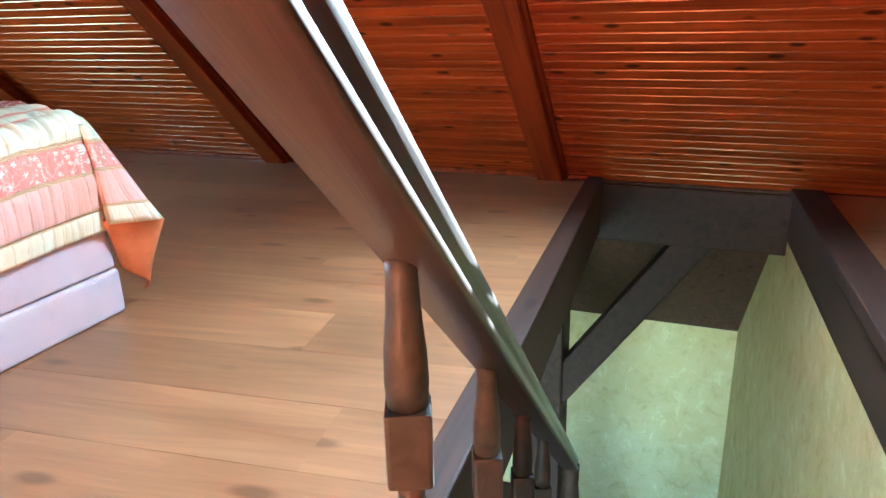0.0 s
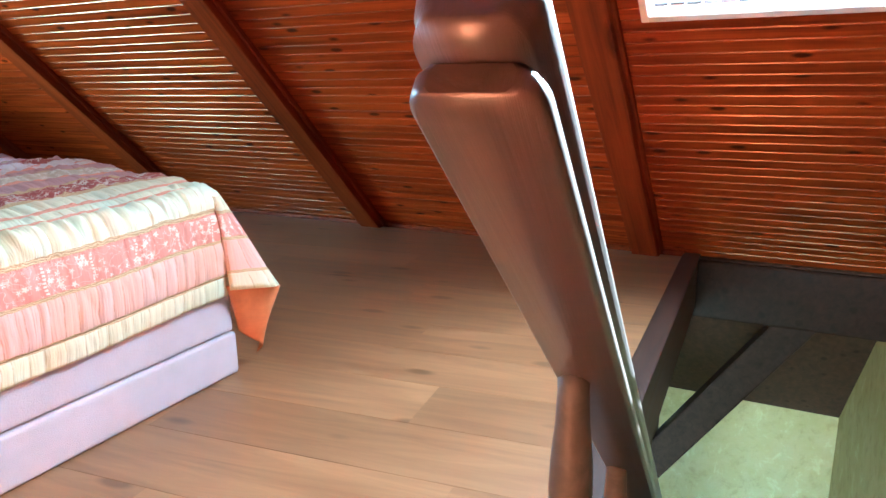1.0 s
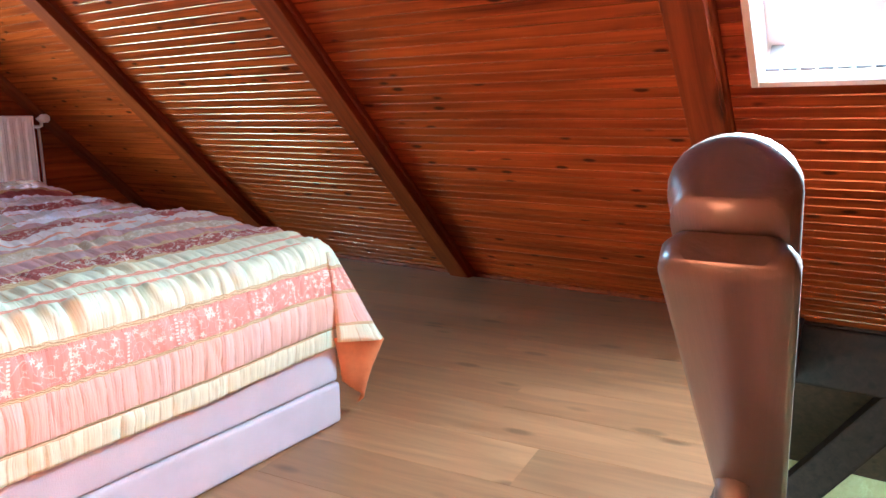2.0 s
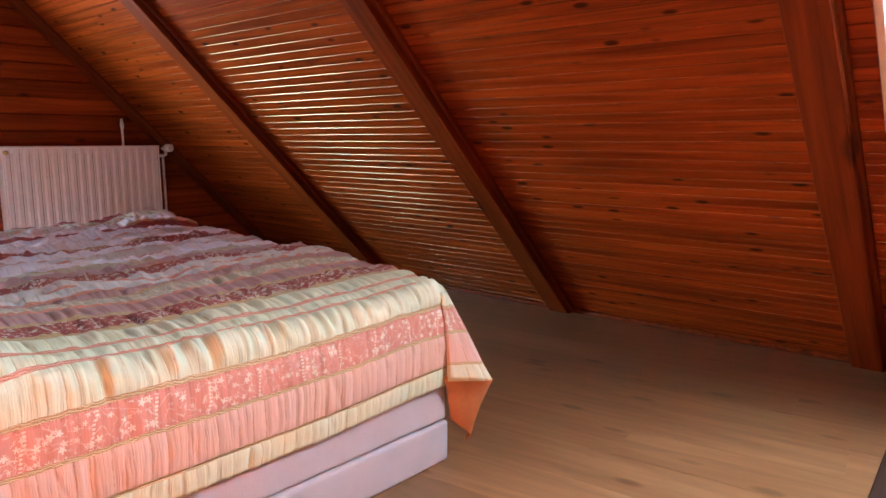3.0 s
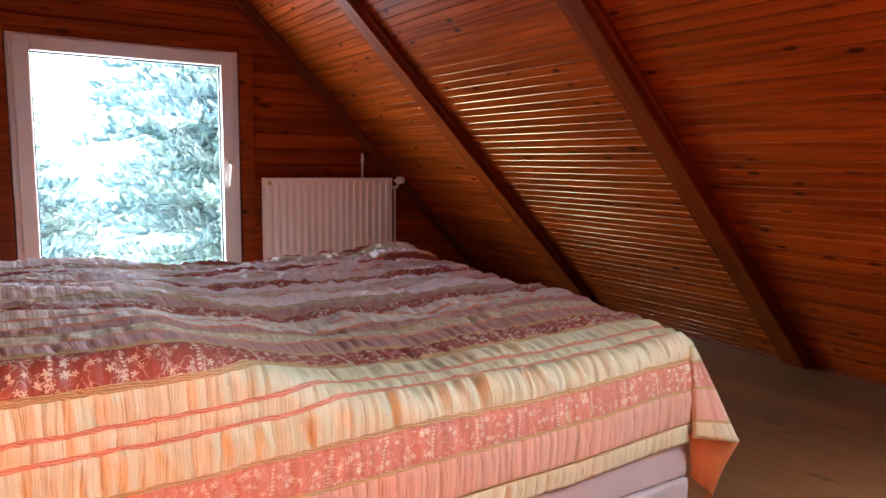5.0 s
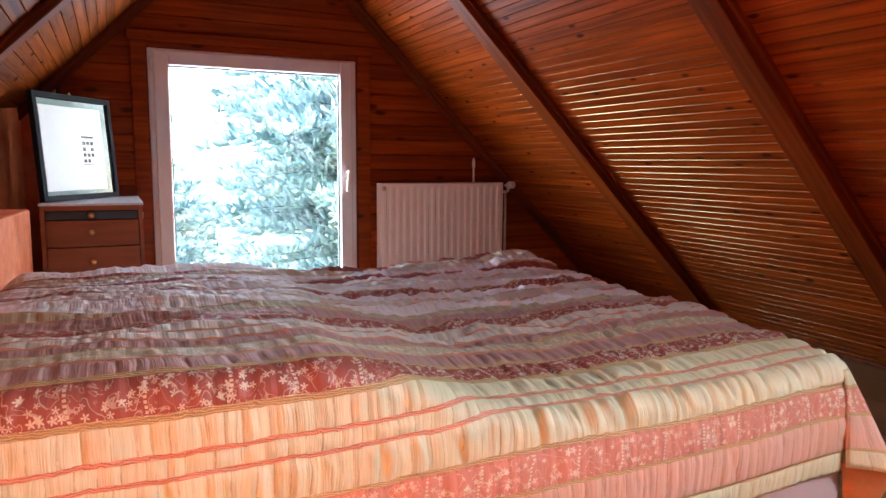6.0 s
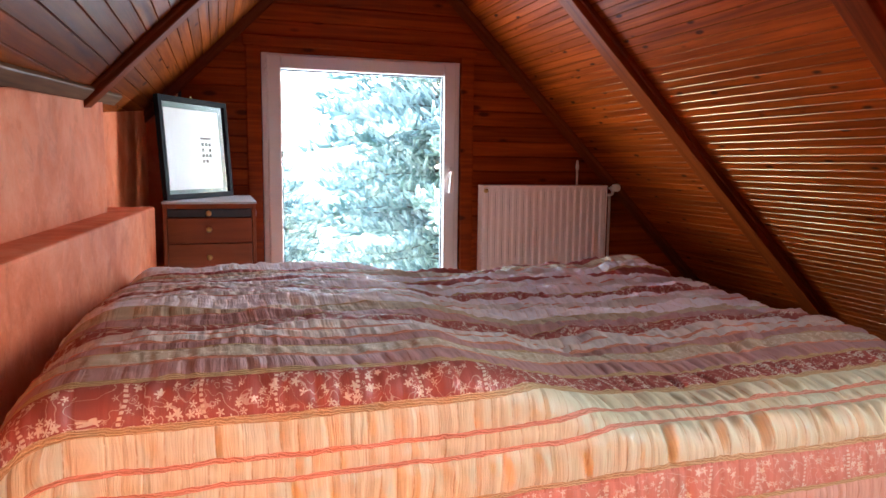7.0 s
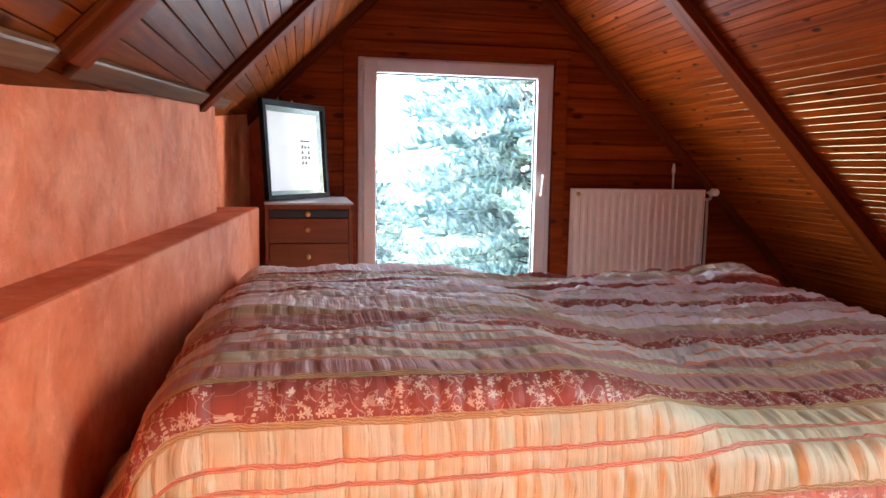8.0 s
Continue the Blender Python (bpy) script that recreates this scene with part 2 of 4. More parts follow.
def add_lathe(bm, rings, seg=20, m=None):
    """rings: (height, radius) up local z."""
    rows = []
    for z, r in rings:
        row = []
        for i in range(seg):
            a = 2 * math.pi * i / seg
            co = Vector((r * math.cos(a), r * math.sin(a), z))
            row.append(bm.verts.new(m @ co if m is not None else co))
        rows.append(row)
    for a, b in zip(rows, rows[1:]):
        for i in range(seg):
            f = bm.faces.new((a[i], a[(i + 1) % seg], b[(i + 1) % seg], b[i]))
            f.smooth = True
    bm.faces.new(list(reversed(rows[0])))
    bm.faces.new(rows[-1])


def add_prism(bm, profile, x0, x1, m=None):
    """profile: (y, z) points, counter-clockwise seen from +x; extruded along x."""
    a = [bm.verts.new(Vector((x0, y, z)) if m is None else m @ Vector((x0, y, z))) for y, z in profile]
    b = [bm.verts.new(Vector((x1, y, z)) if m is None else m @ Vector((x1, y, z))) for y, z in profile]
    k = len(profile)
    for i in range(k):
        bm.faces.new((a[i], a[(i + 1) % k], b[(i + 1) % k], b[i]))
    bm.faces.new(list(reversed(a)))
    bm.faces.new(b)


def tube(bm, pts, r, seg=10):
    rows = []
    pts = [Vector(p) for p in pts]
    for i, p in enumerate(pts):
        d = (pts[min(i + 1, len(pts) - 1)] - pts[max(i - 1, 0)]).normalized()
        u = d.orthogonal().normalized()
        w = d.cross(u)
        if rows:
            u = (ref - d * ref.dot(d)).normalized()
            w = d.cross(u)
        ref = u
        rows.append([bm.verts.new(p + (u * math.cos(2 * math.pi * k / seg) + w * math.sin(2 * math.pi * k / seg)) * r) for k in range(seg)])
    for a, b in zip(rows, rows[1:]):
        for k in range(seg):
            f = bm.faces.new((a[k], a[(k + 1) % seg], b[(k + 1) % seg], b[k]))
            f.smooth = True
    bm.faces.new(list(reversed(rows[0])))
    bm.faces.new(rows[-1])


def mesh_of(name, bm, material):
    bmesh.ops.recalc_face_normals(bm, faces=bm.faces)
    me = bpy.data.meshes.new(name)
    bm.to_mesh(me)
    bm.free()
    me.materials.append(material)
    return me


def part(name, bm, material, parent=None, label="", smooth=False):
    ob = new(name, mesh_of(name, bm, material))
    if smooth:
        for f in ob.data.polygons:
            f.use_smooth = True
    if parent is not None:
        ob.parent = parent
    if label:
        ob["label"] = label
    return ob


def thing(name, label, category, m=None, group=""):
    ob = new(name)
    ob.empty_display_size = 0.1
    if m is not None:
        ob.matrix_world = m
    return tagged(ob, label, category, group)


def structure(ob, label, category):
    return tagged(ob, label, category, kind="structure")


def piece(name, me, parent, m):
    ob = new(name, me)
    ob.parent = parent
    ob.matrix_local = m
    return ob


def board_mesh(name, length, width, thick, material, chamfer=0.0023):
    """A matchboard: chamfered room-side edges; local x along it, z towards the room."""
    bm = bmesh.new()
    w, c = width / 2, chamfer
    add_prism(bm, [(-w, 0), (w, 0), (w, thick - c), (w - c, thick), (-w + c, thick), (-w, thick - c)], -length / 2, length / 2)
    me = mesh_of(name, bm, material)
    if material is BOARD:
        me.materials.append(GROOVE)
        for f in me.polygons:
            if 0.2 < f.normal.z < 0.95:
                f.material_index = 1
    return me


# ---- structure: floor slab with the stair opening ----
HX0, HX1 = 0.05, 2.74
HSA, HSB = 0.125, 0.325     # south edge of the opening at HX0 and HX1
HYA, HYB = 0.935, 1.085     # north edge of the opening at HX0 and HX1


def hole_north(x):
    return HYA + (HYB - HYA) * (x - HX0) / (HX1 - HX0)


def hole_south(x):
    return HSA + (HSB - HSA) * (x - HX0) / (HX1 - HX0)


floor_bm = bmesh.new()
add_box(floor_bm, -1.35, HX0, SOUTH, YG + 0.1, -0.20, -0.012)
for quad in (((HX0, SOUTH), (HX1, SOUTH), (HX1, HSB), (HX0, HSA)), ((HX0, HYA), (HX1, HYB), (HX1, YG + 0.1), (HX0, YG + 0.1))):
    vs = [floor_bm.verts.new((x, y, z)) for z in (-0.20, -0.012) for x, y in quad]
    for q in ((3, 2, 1, 0), (4, 5, 6, 7), (0, 1, 5, 4), (1, 2, 6, 5), (2, 3, 7, 6), (3, 0, 4, 7)):
        floor_bm.faces.new([vs[i] for i in q])
floor = structure(part("floor", floor_bm, TIMBER), "oak laminate plank floor with a stair opening", "floor")

# ---- structure: sloped east wall down to the floor and past it in the stairwell ----
W_TOP = (RIDGE_Z / SS)
slab = bmesh.new()
N_IN, S_IN = -(YG + 0.1), -SOUTH
for x0, x1, y0, y1 in ((N_IN, -SKY_N, -0.02, W_TOP), (-SKY_S, S_IN, -0.02, W_TOP), (-SKY_N, -SKY_S, -0.02, SKY_LO), (-SKY_N, -SKY_S, SKY_HI, W_TOP)):
    add_box(slab, x0, x1, y0, y1, -0.20, -0.022)
slab.transform(E_SLOPE)
wall_east = structure(part("wall_east", slab, BACK), "sloped roof wall clad in glossy reddish varnished pine boards", "wall")

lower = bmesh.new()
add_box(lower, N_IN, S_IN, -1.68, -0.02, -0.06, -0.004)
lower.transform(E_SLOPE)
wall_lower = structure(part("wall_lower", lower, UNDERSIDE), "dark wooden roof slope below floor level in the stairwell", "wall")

# ---- west roof slope ----
LS = math.sqrt(0.5)
W_ORIGIN = Vector((-1.30, 0, LEFT0 - 1.30))
W_SLOPE = Matrix(((0, LS, LS, W_ORIGIN.x), (1, 0, 0, 0), (0, LS, -LS, W_ORIGIN.z), (0, 0, 0, 1)))
W_LEN = (RIDGE_X + 1.30) / LS
ws = bmesh.new()
add_box(ws, SOUTH, YG + 0.1, 0, W_LEN, -0.20, -0.022)
ws.transform(W_SLOPE)
wall_west_slope = structure(part("wall_west_slope", ws, BACK), "sloped west roof clad in glossy varnished pine boards", "wall")

# ---- slanted plaster side wall with a ledge ----
TAN_W = 0.0755


def wall_x(y, x_at_4):
    return x_at_4 + (y - 4.0) * TAN_W


LEDGE_Z, LEDGE_X, INNER_X = 0.770, -0.877, -0.990
LEDGE_END = 4.05
pw = bmesh.new()


def slanted(bm, xa, xb, y0, y1, z0, z1):
    vs_ = [bm.verts.new((wall_x(y, x), y, z)) for z in (z0, z1) for x, y in ((xa, y0), (xb, y0), (xb, y1), (xa, y1))]
    for q_ in ((3, 2, 1, 0), (4, 5, 6, 7), (0, 1, 5, 4), (1, 2, 6, 5), (2, 3, 7, 6), (3, 0, 4, 7)):
        bm.faces.new([vs_[i] for i in q_])


slanted(pw, INNER_X - 0.25, LEDGE_X, SOUTH, LEDGE_END, -0.012, LEDGE_Z)
edges = [e for e in pw.edges if abs(e.verts[0].co.z - LEDGE_Z) < 1e-4 and abs(e.verts[1].co.z - LEDGE_Z) < 1e-4 and all(v.co.x > wall_x(v.co.y, LEDGE_X) - 1e-3 for v in e.verts)]
edges += [e for e in pw.edges if all(abs(v.co.y - LEDGE_END) < 1e-4 for v in e.verts)]
bmesh.ops.bevel(pw, geom=edges, offset=0.008, segments=2, profile=0.5, affect="EDGES")
up = bmesh.new()
slanted(up, INNER_X - 0.25, INNER_X, SOUTH, 3.77, LEDGE_Z, 1.25)
corner = [e for e in up.edges if all(abs(v.co.y - 3.77) < 1e-4 and v.co.x > -1.1 for v in e.verts)]
bmesh.ops.bevel(up, geom=corner, offset=0.03, segments=5, profile=0.5, affect="EDGES")
me_up = bpy.data.meshes.new("upper")
up.to_mesh(me_up)
up.free()
pw.from_mesh(me_up)
bpy.data.meshes.remove(me_up)
wall_west = structure(part("wall_west", pw, PLASTER), "terracotta colour-washed plaster knee wall with a deep ledge", "wall")
pc = bmesh.new()
slanted(pc, INNER_X - 0.30, INNER_X - 0.07, 3.70, YG, -0.012, 1.25)
add_box(pc, -1.35, -0.82, YG - 0.03, YG + 0.03, -0.012, 1.36)
wall_corner = structure(part("wall_corner", pc, PLASTER), "dark terracotta plaster corner beside the gable", "wall")

# ---- gable wall, south wall ----
gw = bmesh.new()
add_box(gw, -1.6, WX0, YG + 0.022, YG + 0.24, -0.2, 2.7)
add_box(gw, WX1, 3.2, YG + 0.022, YG + 0.24, -0.2, 2.7)
add_box(gw, WX0, WX1, YG + 0.022, YG + 0.24, -0.2, WZ0)
add_box(gw, WX0, WX1, YG + 0.022, YG + 0.24, WZ1, 2.7)
wall_north = structure(part("wall_north", gw, BACK), "gable wall clad in dark reddish varnished pine boards", "wall")
sw = bmesh.new()
add_box(sw, -1.6, 4.2, SOUTH - 0.2, SOUTH, -2.7, 2.7)
wall_south = structure(part("wall_south", sw, PLASTER), "terracotta plaster wall at the stair end", "wall")

# ---- stairwell below the floor ----
LOW = -2.55
st = bmesh.new()
add_box(st, 3.90, 4.05, SOUTH, YG + 0.1, LOW, -1.14)
wall_stair_east = structure(part("wall_stair_east", st, GREEN_WALL), "pale yellow-green plaster wall downstairs", "wall")
st = bmesh.new()
add_box(st, 0.0, 3.95, -0.12, 0.0, LOW, -0.02)
st.transform(pose(HX0, HSA - 0.004, 0, 0, 0, math.degrees(math.atan2(HSB - HSA, HX1 - HX0))))
wall_stair_south = structure(part("wall_stair_south", st, GREEN_WALL), "pale green plaster wall beside the stair flight", "wall")
st = bmesh.new()
add_box(st, -1.6, 4.05, SOUTH, YG + 0.1, LOW - 0.1, LOW)
floor_lower = structure(part("floor_lower", st, TIMBER), "dark wooden floor of the lower storey", "floor")
# unseen closing walls; the gap is left for the added lamp below
st = bmesh.new()
add_box(st, -1.6, -1.4, SOUTH, 0.2, LOW, -0.2)
add_box(st, -1.6, -1.4, 2.6, YG + 0.1, LOW, -0.2)
add_box(st, -1.6, -1.4, 0.2, 2.6, LOW, -1.75)
add_box(st, -1.6, -1.4, 0.2, 2.6, -0.45, -0.2)
add_box(st, -1.6, 4.05, YG, YG + 0.2, LOW, -0.2)
wall_stair_far = structure(part("wall_stair_far", st, GREEN_WALL), "pale green plaster walls closing the lower storey", "wall")

# lamp added to brighten the stairwell; no window is known down there
opening_light("downstairs_fill_light", look((-1.5, 1.4, -1.1), (3.0, 1.2, -1.3)), 2.2, 1.2, 3.2, (1.0, 0.93, 0.76))

# ---- cladding boards ----
PITCH_S = 0.0437
BT = 0.016


def clad_east():
    rows = int(W_TOP / PITCH_S)
    full = (YG + 0.02) - SOUTH
    me_full = board_mesh("board", full, PITCH_S - 0.001, BT, BOARD)
    n_len = (YG + 0.02) - (SKY_N + 0.001)
    me_n = board_mesh("board", n_len, PITCH_S - 0.001, BT, BOARD)
    s_len = SKY_S - 0.001 - SOUTH
    me_s = board_mesh("board", s_len, PITCH_S - 0.001, BT, BOARD)
    for i in range(rows):
        w = (i + 0.5) * PITCH_S
        z = -0.018 + random.uniform(-0.0012, 0.0012)
        tilt = random.uniform(-0.6, 0.6)
        if SKY_LO + 0.012 - PITCH_S / 2 < w < SKY_HI + PITCH_S / 2:
            for me, yc in ((me_n, (YG + 0.02 + SKY_N + 0.001) / 2), (me_s, (SKY_S - 0.001 + SOUTH) / 2)):
                piece("board", me, wall_east, E_SLOPE @ pose(-yc, w, z, tilt))
        else:
            piece("board", me_full, wall_east, E_SLOPE @ pose(-(YG + 0.02 + SOUTH) / 2, w, z, tilt))


PITCH_W = 0.0535


def clad_west():
    w0 = 0.24
    rows = int((W_LEN - w0) / PITCH_W)
    me = board_mesh("board", YG + 0.02 - SOUTH, PITCH_W - 0.0012, BT, WEST_BOARD, 0.0022)
    for i in range(rows):
        piece("board", me, wall_west_slope, W_SLOPE @ pose((YG + 0.02 + SOUTH) / 2, w0 + (i + 0.5) * PITCH_W, -0.018, random.uniform(-0.8, 0.8)))


PITCH_G = 0.0925


def clad_gable():
    z = -0.01
    base = Matrix(((1, 0, 0, 0), (0, 0, -1, YG + 0.018), (0, 1, 0, 0), (0, 0, 0, 1)))
    while z < RIDGE_Z:
        mid = z + PITCH_G / 2
        lo = max(-0.80, z - LEFT0 - 0.03)
        hi = X0 - z / TAN + 0.03
        spans = [(lo, WX0 - 0.02), (WX1 + 0.02, hi)] if WZ0 - 0.04 < mid < WZ1 + 0.02 else [(lo, hi)]
        for a, b in spans:
            if b - a > 0.05:
                me = board_mesh("board", b - a, PITCH_G - 0.002, BT, GABLE_BOARD, 0.007)
                piece("board", me, wall_north, base @ pose((a + b) / 2, mid, 0))
        z += PITCH_G


clad_east()
clad_west()
clad_gable()


# ---- rafters, trims ----
def rafter(name, y0, width, depth, slope, length, start, label, flip):
    bm = bmesh.new()
    add_box(bm, -length / 2, length / 2, -width / 2, width / 2, 0, depth, bevel=0.006, seg=2)
    for k in (-1, 1):
        add_box(bm, -length / 2, length / 2, k * width / 2 - 0.012, k * width / 2 + 0.012, 0.0, depth * 0.45, bevel=0.004)
    ob = part(name, bm, BEAM)
    ob.matrix_world = slope @ pose(flip * y0, start + length / 2, -0.002, 0, 0, 90)
    return tagged(ob, label, "rafter", "roof rafters", "structure")


for y in (1.255, 2.625, 3.945):
    rafter("rafter", y, 0.11, 0.055, E_SLOPE, W_TOP - 0.02, 0.0, "reddish stained pine rafter on the boarded slope", -1)
for y in (2.215, 3.535):
    rafter("rafter", y, 0.10, 0.034, W_SLOPE, W_LEN - 0.37, 0.33, "reddish stained pine rafter on the low roof slope", 1)
rafter("rafter", 5.035, 0.07, 0.045, E_SLOPE, W_TOP - 0.02, 0.0, "pine edge trim where slope meets gable", -1)
rafter("rafter", 5.035, 0.07, 0.045, W_SLOPE, W_LEN - 0.30, 0.26, "pine edge trim where slope meets gable", 1)


def trim_plank(name, x_off, y0, y1, z, h, t, material, label):
    bm = bmesh.new()
    ln = math.hypot(y1 - y0, (y1 - y0) * TAN_W)
    add_box(bm, -ln / 2, ln / 2, -t / 2, t / 2, -h / 2, h / 2, bevel=0.006, seg=2)
    ob = part(name, bm, material)
    ym = (y0 + y1) / 2
    ax = Vector((TAN_W - 0.033, 1.0, TAN_W - 0.033)).normalized()
    out = Vector((LS, 0, -LS))
    up = ax.cross(out).normalized() * (1 if ax.cross(out).z > 0 else -1)
    yy = up.cross(ax)
    xc = wall_x(ym, x_off) + 0.033 * (3.475 - ym)
    at = Vector((xc, ym, xc + LEFT0)) + out * z
    ob.matrix_world = Matrix(((ax.x, yy.x, up.x, at.x), (ax.y, yy.y, up.y, at.y), (ax.z, yy.z, up.z, at.z), (0, 0, 0, 1)))
    return structure(ob, label, "trim")


for a, b in ((-1.2, 2.15), (2.275, 3.475), (3.60, 4.0)):
    trim_plank("trim", INNER_X + 0.008, a, b, 0.010, 0.052, 0.018, GREY_BOARD, "worn greyish plank along the top of the plaster wall")

skirt = bmesh.new()
add_box(skirt, X0 - 0.035, X0 - 0.012, hole_north(2.7) + 0.02, YG, 0.0, 0.022, bevel=0.004)
structure(part("baseboard", skirt, BEAM), "thin wooden bead along the foot of the slope", "trim")


# ---- gable window ----
def frame_ring(bm, x0, x1, z0, z1, y0, y1, w, bevel=0.006):
    add_box(bm, x0, x0 + w, y0, y1, z0, z1, bevel=bevel, seg=2)
    add_box(bm, x1 - w, x1, y0, y1, z0, z1, bevel=bevel, seg=2)
    add_box(bm, x0 + w - 0.002, x1 - w + 0.002, y0 + 0.001, y1 - 0.001, z1 - w, z1, bevel=bevel, seg=2)
    add_box(bm, x0 + w - 0.002, x1 - w + 0.002, y0 + 0.001, y1 - 0.001, z0, z0 + w, bevel=bevel, seg=2)


def gable_window():
    win = structure(thing("window_1", "", ""), "large white plastic tilt window looking out on spruces", "window")
    bm = bmesh.new()
    frame_ring(bm, WX0, WX1, WZ0, WZ1 + 0.010, YG + 0.005, YG + 0.09, 0.05)
    part("window_frame", bm, WHITE, win)
    sash = bmesh.new()
    frame_ring(sash, WX0 + 0.028, WX1 - 0.028, WZ0 + 0.028, WZ1 - 0.028, YG - 0.018, YG + 0.06, 0.078, 0.010)
    part("sash", sash, WHITE, win)
    bead = bmesh.new()
    frame_ring(bead, WX0 + 0.104, WX1 - 0.104, WZ0 + 0.104, WZ1 - 0.104, YG + 0.012, YG + 0.03, 0.010, 0.002)
    part("gasket", bead, SLOT, win)
    gl = bmesh.new()
    add_box(gl, WX0 + 0.10, WX1 - 0.10, YG + 0.03, YG + 0.036, WZ0 + 0.10, WZ1 - 0.10)
    pane = part("pane", gl, GLASS, win)
    pane.visible_shadow = False
    for z in (WZ0 + 0.12, WZ1 - 0.10):
        hg = bmesh.new()
        add_lathe(hg, [(-0.036, 0.006), (-0.034, 0.0085), (-0.001, 0.0085), (0.0, 0.0065), (0.001, 0.0085), (0.034, 0.0085), (0.036, 0.006)], 12, pose(WX0 + 0.020, YG - 0.006, z))
        part("hinge", hg, WHITE, win, "white sleeve hinge")
    hb = bmesh.new()
    add_box(hb, -0.014, 0.014, -0.010, 0.0, -0.035, 0.035, bevel=0.005, seg=2)
    tube(hb, [(0, -0.008, 0), (0, -0.035, 0), (0, -0.05, 0.0)], 0.009)
    h = part("handle", hb, WHITE, win, "white lever handle", True)
    h.matrix_local = pose(WX1 - 0.066, YG - 0.018, 0.90)
    lv = bmesh.new()
    add_box(lv, -0.011, 0.011, -0.060, -0.046, -0.12, 0.012, bevel=0.006, seg=3)
    lever = part("lever", lv, ENAMEL, h, "", True)
    lever.matrix_local = pose(0, 0, 0, 0, 6, 0)


gable_window()
cas = bmesh.new()
for a, b in ((WX0 - 0.085, WX0 - 0.004), (WX1 + 0.004, WX1 + 0.085)):
    add_box(cas, a, b, YG - 0.022, YG + 0.02, -0.01, WZ1 + 0.013, bevel=0.006, seg=2)
add_box(cas, WX0 - 0.10, WX1 + 0.10, YG - 0.026, YG + 0.02, WZ1 + 0.015, WZ1 + 0.070, bevel=0.006, seg=2)
structure(part("trim", cas, GABLE_BOARD), "reddish wooden casing round the window", "trim")
rv = bmesh.new()
add_box(rv, WX0 - 0.02, WX1 + 0.02, YG + 0.09, YG + 0.30, WZ0 - 0.03, WZ0, bevel=0.004)
structure(part("window_sill", rv, LEAD), "grey metal outer window sill", "sill")


# ---- skylight ----
def skylight():
    win = structure(thing("window_2", "", ""), "roof window with white reveal over the stair", "window")
    bm = bmesh.new()
    y0, y1, w0, w1 = -SKY_N, -SKY_S, SKY_LO, SKY_HI
    for a, b, c, d in ((y0, y0 + 0.022, w0, w1), (y1 - 0.022, y1, w0, w1), (y0 + 0.02, y1 - 0.02, w0, w0 + 0.022), (y0 + 0.02, y1 - 0.02, w1 - 0.022, w1)):
        add_box(bm, a, b, c, d, -0.21, 0.006, bevel=0.003)
    bm.transform(E_SLOPE)
    part("lining", bm, WHITE, win, "white painted lining")
    fr = bmesh.new()
    for a, b, c, d in ((y0 + 0.02, y0 + 0.075, w0 + 0.02, w1 - 0.02), (y1 - 0.075, y1 - 0.02, w0 + 0.02, w1 - 0.02), (y0 + 0.07, y1 - 0.07, w0 + 0.09, w0 + 0.16), (y0 + 0.07, y1 - 0.07, w1 - 0.09, w1 - 0.02)):
        add_box(fr, a, b, c, d, -0.19, -0.13, bevel=0.006, seg=2)
    fr.transform(E_SLOPE)
    part("sash", fr, WHITE, win, "white sash of the roof window")
    gl = bmesh.new()
    add_box(gl, y0 + 0.07, y1 - 0.07, w0 + 0.15, w1 - 0.08, -0.165, -0.160)
    gl.transform(E_SLOPE)
    pane = part("pane", gl, GLASS, win)
    pane.visible_shadow = False
    fl = bmesh.new()
    k = y0 + 0.03
    while k < y1 - 0.05:
        add_box(fl, k, k + 0.037, w0 + 0.020, w0 + 0.030, -0.205, -0.035, bevel=0.004, seg=2)
        k += 0.043
    fl.transform(E_SLOPE)
    part("slatted_sill", fl, SLAT, win, "white slatted sill below the pane")


skylight()


# ---- stair: trim, handrail, balusters, beam, post, brace ----
def edge_trim():
    bm = bmesh.new()
    ln = math.hypot(HX1 - HX0, HYB - HYA)
    add_box(bm, 0, ln, -0.032, 0.0, -0.235, 0.012, bevel=0.006, seg=2)
    add_box(bm, 0, ln, -0.04, 0.028, 0.0, 0.014, bevel=0.005, seg=2)
    ob = part("trim", bm, TIMBER)
    ob.matrix_world = pose(HX0, HYA, 0, 0, 0, math.degrees(math.atan2(HYB - HYA, HX1 - HX0)))
    structure(ob, "dark stained board edging the stair opening", "trim")
    bm = bmesh.new()
    ln = math.hypot(HX1 - HX0, HSB - HSA)
    add_box(bm, 0, ln, -0.10, 0.012, -0.03, 0.014, bevel=0.006, seg=2)
    bm.transform(pose(HX0, HSA, 0, 0, 0, math.degrees(math.atan2(HSB - HSA, HX1 - HX0))))
    add_box(bm, HX0 - 0.03, HX0 + 0.0, HSA, HYA, -0.24, 0.012, bevel=0.006, seg=2)
    structure(part("trim", bm, TIMBER), "dark stained board on the far side of the stair opening", "trim")


edge_trim()
RS = 0.84
RANG = math.atan(RS)
RYAW = math.atan(0.105)


def rail_y(x):
    return 0.783 + 0.105 * x


def rail_z(x):
    return 0.526 - RS * (x - 0.272)


